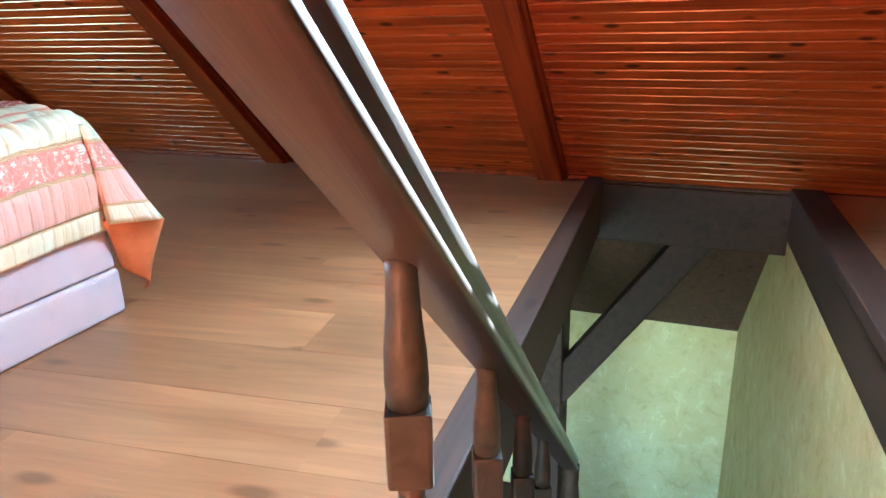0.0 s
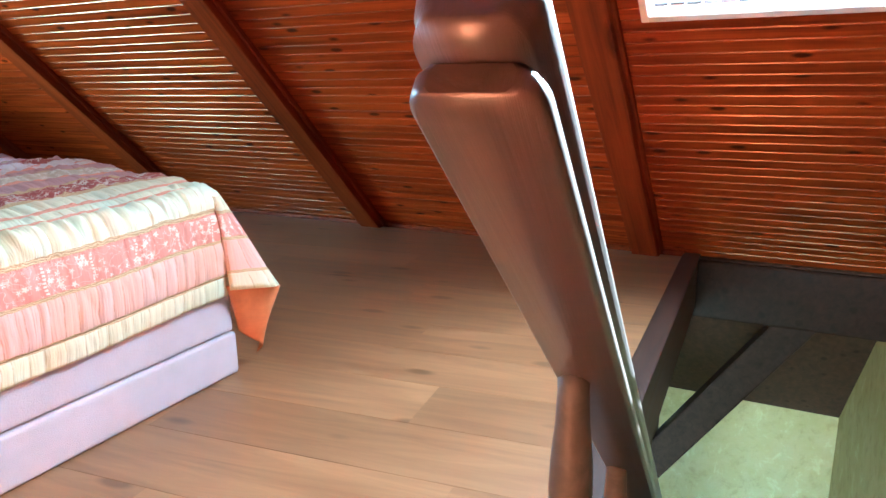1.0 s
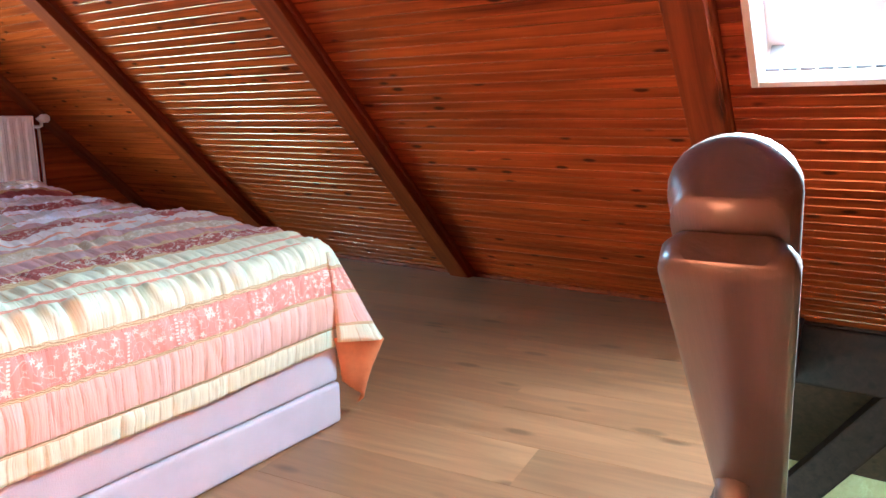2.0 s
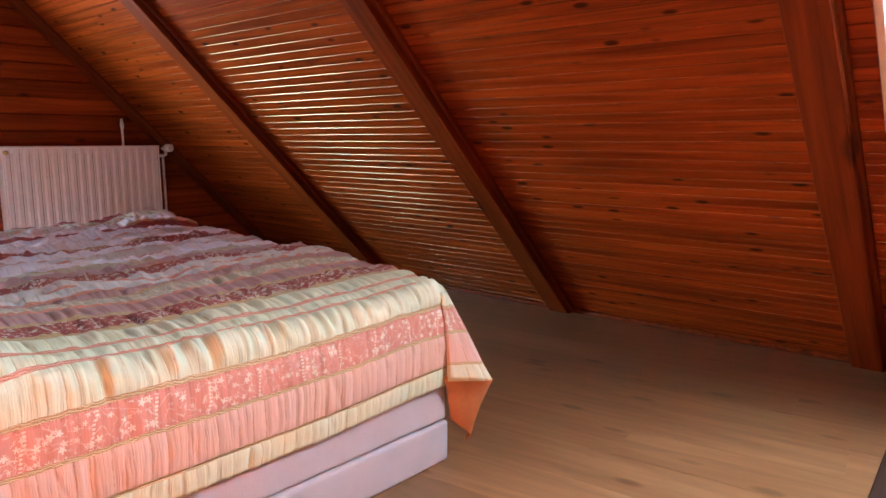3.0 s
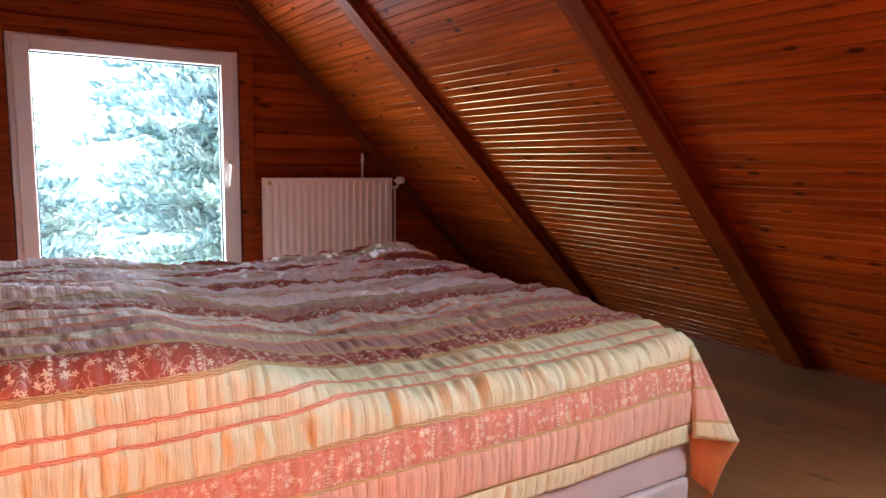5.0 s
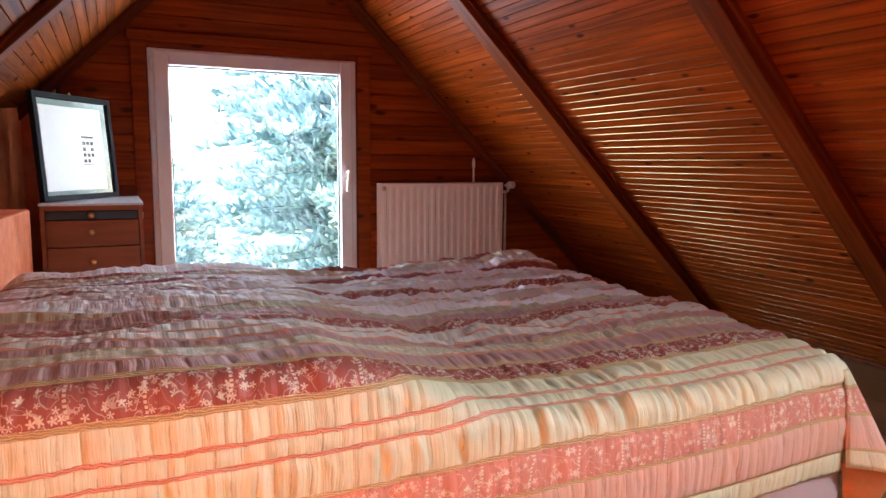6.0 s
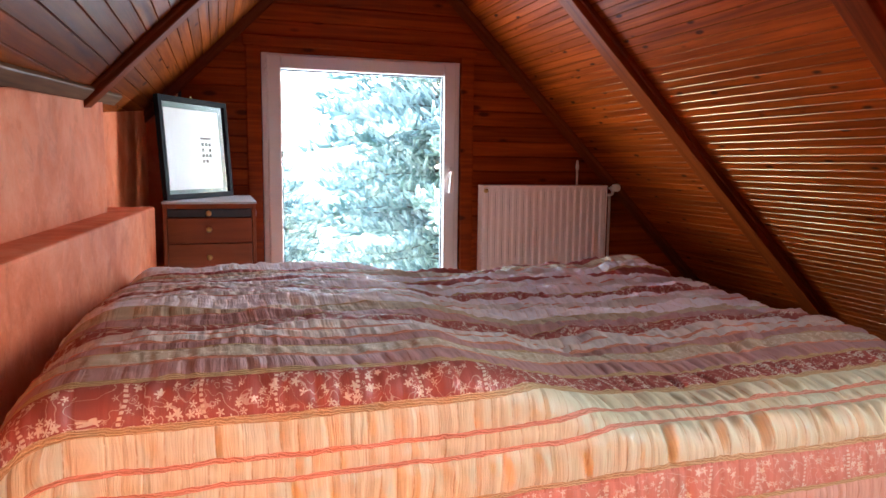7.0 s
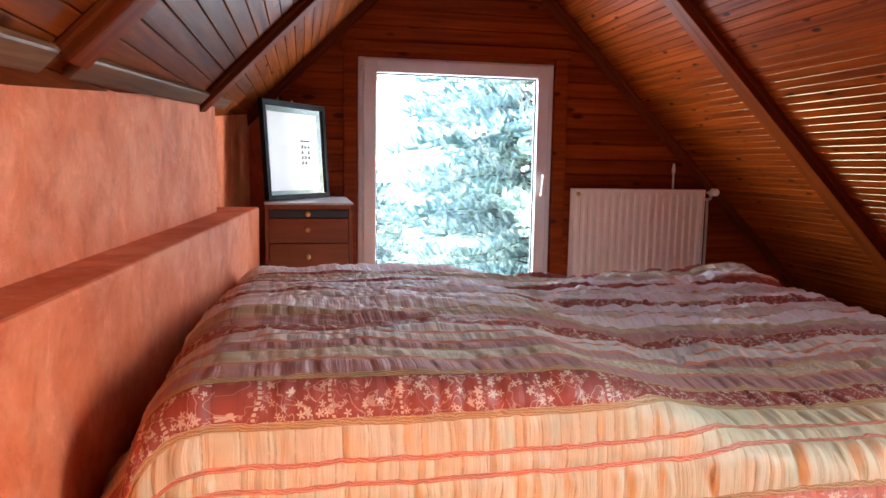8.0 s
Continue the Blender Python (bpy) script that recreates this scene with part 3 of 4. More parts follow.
def handrail():
    ob = thing("stair_railing", "dark varnished stair railing with turned balusters", "railing")
    length = 1.885 / math.cos(RANG)
    w = 0.0285
    board = [(w - 0.004, 0.0), (w, 0.004), (w, 0.013), (w - 0.004, 0.017)]
    board = board + [(-y, z) for y, z in reversed(board)]
    neck = w - 0.005
    dome = [(neck, 0.0165), (neck, 0.023), (w - 0.002, 0.029), (w - 0.001, 0.036)]
    top = [((w - 0.001) * math.cos(a), 0.036 + 0.024 * math.sin(a)) for a in [math.pi * k / 12 for k in range(1, 12)]]
    dome = dome + top + [(-y, z) for y, z in reversed(dome)]

    def loft(ring, mid, ends):
        """Sweeps a profile along the rail, drawn in to a rounded nose at the upper end."""
        bm = bmesh.new()
        rows = [[bm.verts.new((x, y * kw, mid + (z - mid) * kh)) for y, z in ring] for x, kw, kh in ends + [(length, 1.0, 1.0)]]
        for a, b in zip(rows, rows[1:]):
            for i in range(len(ring)):
                f = bm.faces.new((a[i], a[(i + 1) % len(ring)], b[(i + 1) % len(ring)], b[i]))
                f.smooth = True
        bm.faces.new(list(reversed(rows[0])))
        bm.faces.new(rows[-1])
        return bm

    nose = [(0.018 * (1 - math.cos(a)), 0.62 + 0.38 * math.sin(a), 0.80 + 0.20 * math.sin(a)) for a in [math.pi / 2 * k / 6 for k in range(7)]]
    rail = part("handrail", loft(board, 0.0085, nose), RAIL, ob, "worn glossy dark handrail")
    rail.matrix_local = pose(0.0, rail_y(0.0), rail_z(0.0), 0, math.degrees(RANG), math.degrees(RYAW))
    ball = [(-0.020 + 0.018 * (1 - math.cos(a)), 0.52 + 0.46 * math.sin(a), 0.62 + 0.38 * math.sin(a)) for a in [math.pi / 2 * k / 9 for k in range(10)]]
    part("grip", loft(dome, 0.026, ball), RAIL, rail, "rounded grip of the rail with a domed end")
    for x in (0.287, 0.60, 0.91, 1.22):
        b = bmesh.new()
        zt = rail_z(x) + 0.01
        hgt = 0.80
        rings = [(0, 0.0125), (-0.02, 0.0122), (-0.05, 0.0135), (-0.085, 0.0165), (-0.115, 0.0175), (-0.137, 0.016)]
        add_lathe(b, [(z, r) for z, r in reversed(rings)], 20)
        add_box(b, -0.0185, 0.0185, -0.0185, 0.0185, -0.212, -0.137, bevel=0.004, seg=2)
        add_lathe(b, [(-0.56, 0.012), (-0.50, 0.016), (-0.42, 0.017), (-0.34, 0.013), (-0.27, 0.0105), (-0.245, 0.014), (-0.23, 0.011), (-0.212, 0.014)], 20)
        add_box(b, -0.0185, 0.0185, -0.0185, 0.0185, -hgt, -0.555, bevel=0.004, seg=2)
        b.transform(Matrix.Diagonal((1.1, 1.1, 1.0, 1.0)))
        # lower balusters, like the newel, get near-black timber: stairwell shade in their colour
        bal = part("baluster", b, BALUSTER if x < 0.7 else TIMBER, ob, "dark turned baluster")
        bal.matrix_local = pose(x, rail_y(x) + 0.012, zt, 0, 0, 24)
    s = bmesh.new()
    add_box(s, -0.1, 2.5, -0.022, 0.022, -0.26, 0.0, bevel=0.006, seg=2)
    stg = part("stringer", s, TIMBER, ob, "dark stair string board")
    stg.matrix_local = pose(0.15, rail_y(0.15), rail_z(0.15) - 0.76, 0, math.degrees(RANG), math.degrees(RYAW))
    nb = bmesh.new()
    add_box(nb, -0.045, 0.045, -0.045, 0.045, -1.25, -0.30, bevel=0.008, seg=2)
    add_lathe(nb, [(-0.31, 0.030), (-0.26, 0.044), (-0.20, 0.046), (-0.12, 0.034), (-0.06, 0.028), (0.02, 0.030)], 24)
    nw = part("newel", nb, TIMBER, ob, "dark newel post at the foot of the rail")
    nw.matrix_local = pose(1.93, rail_y(1.93), rail_z(1.93) + 0.0, 0, 0, 20)


handrail()


def stair_flight():
    ob = thing("staircase", "dark wooden open stair flight going down", "staircase")
    run, rise = 0.205, 0.185
    for i in range(11):
        b = bmesh.new()
        x = 0.10 + i * run
        add_box(b, x, x + 0.25, hole_south(x) + 0.02, rail_y(x) - 0.03, -(i + 1) * rise - 0.035, -(i + 1) * rise, bevel=0.006, seg=2)
        part("tread", b, TIMBER, ob)


stair_flight()


def timber_frame():
    b = bmesh.new()
    add_box(b, 2.745, 2.92, SOUTH, YG, -0.27, -0.02, bevel=0.012, seg=2)
    structure(part("beam", b, TIMBER), "dark timber beam at the foot of the roof", "beam")
    b = bmesh.new()
    add_box(b, 2.75, 2.93, 1.20, 1.40, LOW, -0.272, bevel=0.012, seg=2)
    structure(part("post", b, TIMBER), "dark timber post in the stairwell", "post")
    b = bmesh.new()
    add_box(b, -0.06, 0.06, -0.07, 0.07, -0.10, 0.98, bevel=0.010, seg=2)
    br = part("brace", b, TIMBER)
    br.matrix_world = Matrix.Translation((2.84, 1.21, -1.04)) @ pose(0, 0, 0, 35, 0, 0)
    structure(br, "dark diagonal timber brace in the stairwell", "brace")


timber_frame()


# ---- bed ----
BX0, BX1, BY0, BY1 = -0.84, 1.012, 1.965, 3.50


def bed_base():
    ob = thing("bed", "low bed with two lilac-grey fabric mattress tiers on the floor", "bed")
    for name, z0, z1, g in (("box_base", 0.0, 0.115, 0.0), ("mattress", 0.117, 0.40, 0.004)):
        bm = bmesh.new()
        add_box(bm, BX0 + g, BX1 + 0.018 - g, BY0 - 0.010 + g, BY1 - g, z0, z1, bevel=0.014, seg=4)
        part(name, bm, SHEET, ob, "lilac-grey fabric covered tier", True)


bed_base()

LEN_TOP = BY1 - BY0
HEM = 0.208


def smooth01(a):
    a = max(0.0, min(1.0, a))
    return a * a * (3 - 2 * a)


def top_height(x, y):
    """Height of the cover: a high west half, a lower east half, level towards the window end."""
    west = smooth01((0.17 - x) / 0.48)
    h = 0.520 + 0.122 * west
    h -= 0.058 * smooth01((y - 2.5) / 0.9) * west
    h += 0.020 * smooth01((y - 2.6) / 0.8) * (1 - west)
    h -= 0.050 * (1 - west) * math.exp(-max(0.0, y - 1.95) / 0.10)
    h += 0.030 * math.exp(-((x - 0.90) / 0.18) ** 2 - ((y - 3.36) / 0.20) ** 2)
    h += 0.010 * noise.noise(Vector((x * 2.2, y * 2.6, 3.0)))
    h += 0.010 * noise.noise(Vector((x * 5.0, y * 4.2, 7.0)))
    return h


CORDS = (0.050, 0.142, 0.217, 0.288, 0.321, 0.379, 0.455, 0.526, 0.582, 0.622, 0.667, 0.713, 0.780, 0.848, 0.920, 0.975, 1.033, 1.093, 1.150, 1.215, 1.290, 1.353, 1.42, 1.485, 1.56, 1.62, 1.70, 1.78)


def cloth_relief(u, s):
    """Bands lie nearly flat between the cords, gathered into small upright pleats."""
    band = sum(1 for c in CORDS if c < s)
    d = min(abs(s - c) for c in CORDS)
    puff = 1 - math.exp(-(d / 0.010) ** 2)
    a = noise.noise(Vector((u * 44, s * 4, band * 3.7)))
    b = noise.noise(Vector((u * 80, s * 6, band * 5.1)))
    crease = 1 - min(1.0, abs(noise.noise(Vector((u * 13 + s * 2.0, s * 3, band * 1.9)))) * 7)
    k = (1.6 if 0.217 < s < 0.285 else 1.0) * (1 + 0.6 * smooth01((u - 0.75) / 0.4) * smooth01((s - 0.21) / 0.05))
    rear = 1 + 0.5 * smooth01((s - 0.25) / 0.1) * smooth01((u - 0.75) / 0.35) - 0.3 * smooth01((s - 0.45) / 0.2)
    gather = max(0.0, 1 - 2.6 * abs(noise.noise(Vector((u * 27 + s * 9, 0.5, 1.3))))) * smooth01((s - 0.222) / 0.045) * smooth01((0.284 - s) / 0.008)
    return puff * rear * (0.0035 + k * (0.0045 * a + 0.0022 * b - 0.0032 * crease)) + 0.0085 * gather * (0.5 + 0.5 * smooth01((u - 0.5) / 0.5))


def cover_point(u, s):
    """u: along x in metres from the bed's west side, may run past both sides; s: along y from the front hem."""
    fr = 0.050
    x = BX0 + u
    xc = min(max(x, BX0), BX1)
    hem = HEM + 0.014 * smooth01((x - 0.55) / 0.4)
    top = top_height(xc, BY0 - 0.018 + fr)
    # the gathered bands above the floral one lie slacker on the low east half
    slack = 0.05 * smooth01((x + 0.25) / 0.45)
    length = s + slack * max(0.0, min(1.0, (s - 0.212) / 0.206))
    flat = top - hem - fr
    if length < flat:
        t = length / flat
        y, z, ny = BY0 - 0.018 - 0.010 * math.sin(math.pi * t), hem + length, Vector((0, -1, 0.1))
    elif length < flat + fr * 1.57:
        a = (length - flat) / (fr * 1.57) * math.pi / 2
        y, z, ny = BY0 - 0.018 + fr * (1 - math.cos(a)), hem + flat + fr * math.sin(a), Vector((0, -math.cos(a), math.sin(a)))
    else:
        y = BY0 - 0.018 + fr + (length - flat - fr * 1.57)
        z, ny = top_height(xc, y), Vector((0, 0, 1))
        if y > BY1 - 0.05:
            d = y - (BY1 - 0.05)
            y, z = BY1 - 0.05 + min(d, 0.07), z - max(0.0, d - 0.03)
    co = Vector((x, y, z))
    # side drops
    for edge, sgn, sr, flare in ((BX1, 1, 0.042, 0.0), (BX0 - 0.07, -1, 0.12, 0.75)):
        d = (x - edge) * sgn + sr
        over = smooth01((length - flat) / (fr * 1.57)) if sgn > 0 else 1.0
        if sgn > 0:
            d = min(d, sr + 0.03 + 0.19 * over)
        if d > 0:
            if d < sr * 1.57:
                a = d / sr
                co.x, drop = edge + sgn * (sr * math.sin(a) - sr + 0.02), sr * (1 - math.cos(a))
            else:
                co.x, drop = edge + sgn * (0.02 + flare * (d - sr * 1.57)), sr + (d - sr * 1.57)
            co.z, co.y = z - drop * over, y + drop * (1 - over)
            if d > 0.02:
                ny = (ny + Vector((sgn * min(1.0, d / sr), 0, 0))).normalized()
    co += ny * cloth_relief(u, s)
    lie = smooth01((s - 0.40) / 0.3)
    fold = noise.noise(Vector((u * 2.6 + s * 3.0, s * 3.6 - u * 1.4, 9.0)))
    crinkle = noise.noise(Vector((u * 7 + s * 9, s * 11 - u * 2, 4.0)))
    fine = noise.noise(Vector((u * 20 + s * 22, s * 30, 2.0)))
    calm = 0.45 + 0.55 * smooth01((u - 0.6) / 0.4)
    co += ny * lie * (0.011 * (1 - 2.4 * abs(fold)) + calm * (0.010 * (1 - 2.2 * abs(crinkle)) + 0.006 * (1 - 2.0 * abs(fine))))
    co.z = max(co.z, 0.03)
    co.x = max(co.x, wall_x(co.y, LEDGE_X) + 0.012)
    return co


def bed_cover():
    ob = thing("bedspread", "striped satin bedspread in salmon, cream and red, rumpled on bed", "bedspread")
    U0, U1, S1 = -0.52, (BX1 - BX0) + 0.22, LEN_TOP + 0.62
    cloth_patch("hem_frill", ob, U0, U1, 0.0, 0.052, 600, 8, "cream gathered frill along the hem")
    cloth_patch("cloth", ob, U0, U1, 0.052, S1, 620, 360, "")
    # the loose corner hangs out as a folded tail
    corner, low_in = Vector((BX1 - 0.030, BY0 - 0.020, 0.478)), Vector((BX1 - 0.022, BY0 - 0.034, 0.240))
    back, tip_a = Vector((BX1 + 0.018, BY0 + 0.016, 0.470)), Vector((1.128, 1.880, 0.222))
    tail_patch("corner_fold", ob, corner, back, low_in, tip_a, COVER, 0.262, "salmon corner fold flaring off the bed")
    tail_patch("corner_tail", ob, low_in + Vector((0, 0.006, 0.01)), tip_a + Vector((0, 0.006, 0)), Vector((BX1 + 0.030, BY0 + 0.004, 0.11)), Vector((1.104, 1.955, 0.028)), LINING, 0.0, "orange-brown lining of the hanging corner")
    return ob


def cloth_patch(name, parent, u0, u1, s0, s1, nu, ns, label):
    bm = bmesh.new()
    uvl = bm.loops.layers.uv.new("cloth")
    grid, uv = [], {}
    for j in range(ns + 1):
        s = s0 + (s1 - s0) * j / ns
        row = []
        for i in range(nu + 1):
            u = u0 + (u1 - u0) * i / nu
            v = bm.verts.new(cover_point(u, s))
            uv[v] = (u, s)
            row.append(v)
        grid.append(row)
    for j in range(ns):
        for i in range(nu):
            f = bm.faces.new((grid[j][i], grid[j][i + 1], grid[j + 1][i + 1], grid[j + 1][i]))
            f.smooth = True
            for lp in f.loops:
                lp[uvl].uv = uv[lp.vert]
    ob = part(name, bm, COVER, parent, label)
    md = ob.modifiers.new("thick", "SOLIDIFY")
    md.thickness, md.offset = 0.004, 0


def tail_patch(name, parent, a, b, c, d, material, drop, label):
    """A cloth patch between the edge a-b above and c-d below, with soft folds."""
    bm = bmesh.new()
    uvl = bm.loops.layers.uv.new("cloth")
    n = 16
    grid, uv = [], {}
    for j in range(n + 1):
        t = j / n
        row = []
        for i in range(n + 1):
            k = i / n
            p = (a.lerp(b, k)).lerp(c.lerp(d, k), t)
            bulge = math.sin(math.pi * k) * (0.012 + 0.016 * t) + 0.006 * math.sin(9 * k + 2 * t)
            p = p + Vector((0.4, -0.9, 0)) * bulge
            v = bm.verts.new(p)
            uv[v] = (1.9 + 0.12 * k, (1 - t) * drop)
            row.append(v)
        grid.append(row)
    for j in range(n):
        for i in range(n):
            f = bm.faces.new((grid[j][i], grid[j][i + 1], grid[j + 1][i + 1], grid[j + 1][i]))
            f.smooth = True
            for lp in f.loops:
                lp[uvl].uv = uv[lp.vert]
    ob = part(name, bm, material, parent, label)
    md = ob.modifiers.new("thick", "SOLIDIFY")
    md.thickness, md.offset = 0.003, 0


def cover_material():
    m, n, l, p = mat_new("striped_satin")

    def mth(op, x, y=0.0):
        return math_node(n, l, op, x, y)

    uv = n.new("ShaderNodeUVMap")
    uv.uv_map = "cloth"
    sep = n.new("ShaderNodeSeparateXYZ")
    l.new(uv.outputs[0], sep.inputs[0])
    X, Y = sep.outputs["X"], sep.outputs["Y"]
    wob = node(n, "ShaderNodeTexNoise", Scale=11.0, Detail=2.0, Roughness=0.5)
    wob2 = node(n, "ShaderNodeTexNoise", Scale=60.0, Detail=3.0, Roughness=0.6)
    for t in (wob, wob2):
        l.new(uv.outputs[0], t.inputs["Vector"])
    vv = mth("ADD", Y, mth("MULTIPLY", mth("SUBTRACT", wob.outputs[0], 0.5), 0.012))
    vv = mth("ADD", vv, mth("MULTIPLY", mth("SUBTRACT", wob2.outputs[0], 0.5), 0.0045))
    CREAM, SALMON, ROSE, RED = (0.645, 0.65, 0.46), (0.66, 0.43, 0.35), (0.58, 0.25, 0.185), (0.32, 0.088, 0.067)
    BRAID, TAN, GREY, DUSK = (0.55, 0.42, 0.22), (0.52, 0.46, 0.33), (0.66, 0.64, 0.60), (0.46, 0.29, 0.27)
    # palest rear stripes hold the window's sheen in their colour; GREY is lifted too
    LINE, SHEEN_PALE = (0.70, 0.34, 0.23), (0.83, 0.83, 0.87)
    seq = [(0, CREAM), (0.046, BRAID), (0.054, SALMON), (0.136, BRAID), (0.148, ROSE), (0.212, BRAID), (0.223, CREAM), (0.283, LINE), (0.293, CREAM), (0.316, LINE), (0.327, CREAM), (0.374, BRAID), (0.386, RED), (0.450, BRAID), (0.460, DUSK), (0.521, LINE), (0.530, TAN), (0.578, BRAID), (0.585, DUSK), (0.618, LINE), (0.626, GREY), (0.663, LINE), (0.671, GREY), (0.715, RED), (0.775, BRAID), (0.783, DUSK), (0.845, LINE), (0.852, TAN), (0.915, BRAID), (0.923, SHEEN_PALE), (1.12, SHEEN_PALE)]
    seq2 = [(1.0, SHEEN_PALE), (1.03, LINE), (1.037, GREY), (1.09, LINE), (1.097, SHEEN_PALE), (1.15, RED), (1.21, BRAID), (1.22, SHEEN_PALE), (1.29, GREY), (1.35, LINE), (1.357, SHEEN_PALE), (1.42, RED), (1.48, BRAID), (1.49, SHEEN_PALE), (1.56, GREY), (1.62, LINE), (1.627, TAN), (1.70, RED), (1.78, SHEEN_PALE), (1.92, SHEEN_PALE)]
    v1, v2 = mth("DIVIDE", vv, 1.12), mth("DIVIDE", mth("SUBTRACT", vv, 1.0), 0.92)
    far = mth("GREATER_THAN", vv, 1.0)

    def two_ramps(f1, f2):
        r1 = ramp(n, [(a / 1.12, f1(i, c)) for i, (a, c) in enumerate(seq)], "CONSTANT")
        l.new(v1, r1.inputs[0])
        r2 = ramp(n, [((a - 1.0) / 0.92, f2(i, c)) for i, (a, c) in enumerate(seq2)], "CONSTANT")
        l.new(v2, r2.inputs[0])
        return mix(n, l, far, r1.outputs[0], r2.outputs[0])

    def as_cord(i, c):
        return (1, 1, 1) if c in (BRAID, LINE) else (0, 0, 0)

    def as_id(i, c):
        return ((i * 0.377) % 1.0,) * 3

    col = two_ramps(lambda i, c: c, lambda i, c: c)
    cord = two_ramps(as_cord, as_cord)
    bandid = two_ramps(as_id, as_id)
    # woven flowers with five petals and thin stems on the figured bands
    fl = None
    for a, b in ((0.150, 0.210), (0.388, 0.448), (0.532, 0.576), (0.717, 0.773), (1.152, 1.208)):
        band = mth("MULTIPLY", mth("GREATER_THAN", vv, a), mth("LESS_THAN", vv, b))
        fl = band if fl is None else mth("ADD", fl, band)
    plain = mth("SUBTRACT", mth("SUBTRACT", 1.0, cord), mth("MULTIPLY", fl, 0.8))
    vor = node(n, "ShaderNodeTexVoronoi", Scale=72.0, Randomness=0.9)
    l.new(uv.outputs[0], vor.inputs["Vector"])
    sub = n.new("ShaderNodeVectorMath")
    sub.operation = "SUBTRACT"
    l.new(uv.outputs[0], sub.inputs[0])
    l.new(vor.outputs["Position"], sub.inputs[1])
    s2 = n.new("ShaderNodeSeparateXYZ")
    l.new(sub.outputs[0], s2.inputs[0])
    ang = mth("ARCTAN2", s2.outputs["Y"], s2.outputs["X"])
    sc = n.new("ShaderNodeSeparateXYZ")
    l.new(vor.outputs["Color"], sc.inputs[0])
    ang = mth("ADD", mth("MULTIPLY", ang, 5.0), mth("MULTIPLY", sc.outputs["X"], 6.0))
    petal = mth("MULTIPLY", mth("ADD", mth("MULTIPLY", mth("COSINE", ang), 0.26), 0.78), mth("ADD", mth("MULTIPLY", sc.outputs["Y"], 0.22), 0.36))
    heart = mth("GREATER_THAN", vor.outputs["Distance"], 0.075)
    spot = mth("MULTIPLY", mth("MULTIPLY", mth("LESS_THAN", vor.outputs["Distance"], petal), heart), mth("GREATER_THAN", sc.outputs["Z"], 0.2))
    vine = node(n, "ShaderNodeTexNoise", Scale=34.0, Detail=1.0, Distortion=1.2)
    l.new(uv.outputs[0], vine.inputs["Vector"])
    vl = mth("LESS_THAN", mth("ABSOLUTE", mth("SUBTRACT", vine.outputs[0], 0.5)), 0.016)
    seam = mth("LESS_THAN", mth("FRACT", mth("MULTIPLY", mth("ADD", X, mth("MULTIPLY", wob.outputs[0], 0.05)), 9.3)), 0.05)
    dash = mth("GREATER_THAN", mth("SINE", mth("MULTIPLY", Y, 900.0)), -0.3)
    spot = mth("MAXIMUM", spot, mth("MULTIPLY", seam, dash))
    motif = mth("MULTIPLY", mth("MINIMUM", mth("ADD", spot, mth("MULTIPLY", vl, 0.55)), 1.0), fl)
    col = mix(n, l, mth("MULTIPLY", motif, 0.74), col, (0.76, 0.74, 0.60))
    # gathered pleats: uneven creases leaning a little in each band, their shade painted in
    lean = mth("ADD", X, mth("MULTIPLY", mth("SUBTRACT", wob.outputs[0], 0.5), 0.014))
    w1 = mth("ADD", mth("MULTIPLY", lean, 30.0), mth("MULTIPLY", bandid, 91.0))
    pe = n.new("ShaderNodeTexVoronoi")
    pe.voronoi_dimensions, pe.feature = "1D", "DISTANCE_TO_EDGE"
    pc_ = n.new("ShaderNodeTexVoronoi")
    pc_.voronoi_dimensions = "1D"
    for t in (pe, pc_):
        t.inputs["Scale"].default_value = 1.0
        l.new(w1, t.inputs["W"])
    shade = n.new("ShaderNodeSeparateXYZ")
    l.new(pc_.outputs["Color"], shade.inputs[0])
    pv = n.new("ShaderNodeCombineXYZ")
    l.new(mth("MULTIPLY", lean, 95.0), pv.inputs[0])
    l.new(mth("MULTIPLY", Y, 5.0), pv.inputs[1])
    l.new(mth("MULTIPLY", bandid, 47.0), pv.inputs[2])
    fine = node(n, "ShaderNodeTexNoise", Scale=1.0, Detail=4.0, Roughness=0.6)
    l.new(pv.outputs[0], fine.inputs["Vector"])
    tint = ramp(n, [(0.0, (1, 0.91, 0.77)), (0.35, (1, 0.96, 0.88)), (1.0, (1, 1, 1))])
    l.new(shade.outputs["X"], tint.inputs[0])
    col = mix(n, l, mth("MULTIPLY", plain, 0.6), col, tint.outputs[0], "MULTIPLY")
    # fold shade multiplied into the cloth colour along creases and fine gathers
    crease_shade = ramp(n, [(0.01, (0.70, 0.50, 0.34)), (0.05, (1, 1, 1))])
    l.new(pe.outputs["Distance"], crease_shade.inputs[0])
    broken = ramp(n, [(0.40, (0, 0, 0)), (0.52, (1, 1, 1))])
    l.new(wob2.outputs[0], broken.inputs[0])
    col = mix(n, l, mth("MULTIPLY", plain, mth("ADD", mth("MULTIPLY", broken.outputs[0], 0.55), 0.15)), col, crease_shade.outputs[0], "MULTIPLY")
    fold_shade = ramp(n, [(0.34, (0.74, 0.56, 0.40)), (0.45, (1, 1, 1))])
    l.new(fine.outputs[0], fold_shade.inputs[0])
    col = mix(n, l, mth("MULTIPLY", plain, 0.22), col, fold_shade.outputs[0], "MULTIPLY")
    # twisted threads of the cords
    twist = mth("SINE", mth("ADD", mth("ADD", mth("MULTIPLY", X, 60.0), mth("MULTIPLY", vv, 1400.0)), mth("MULTIPLY", wob2.outputs[0], 14.0)))
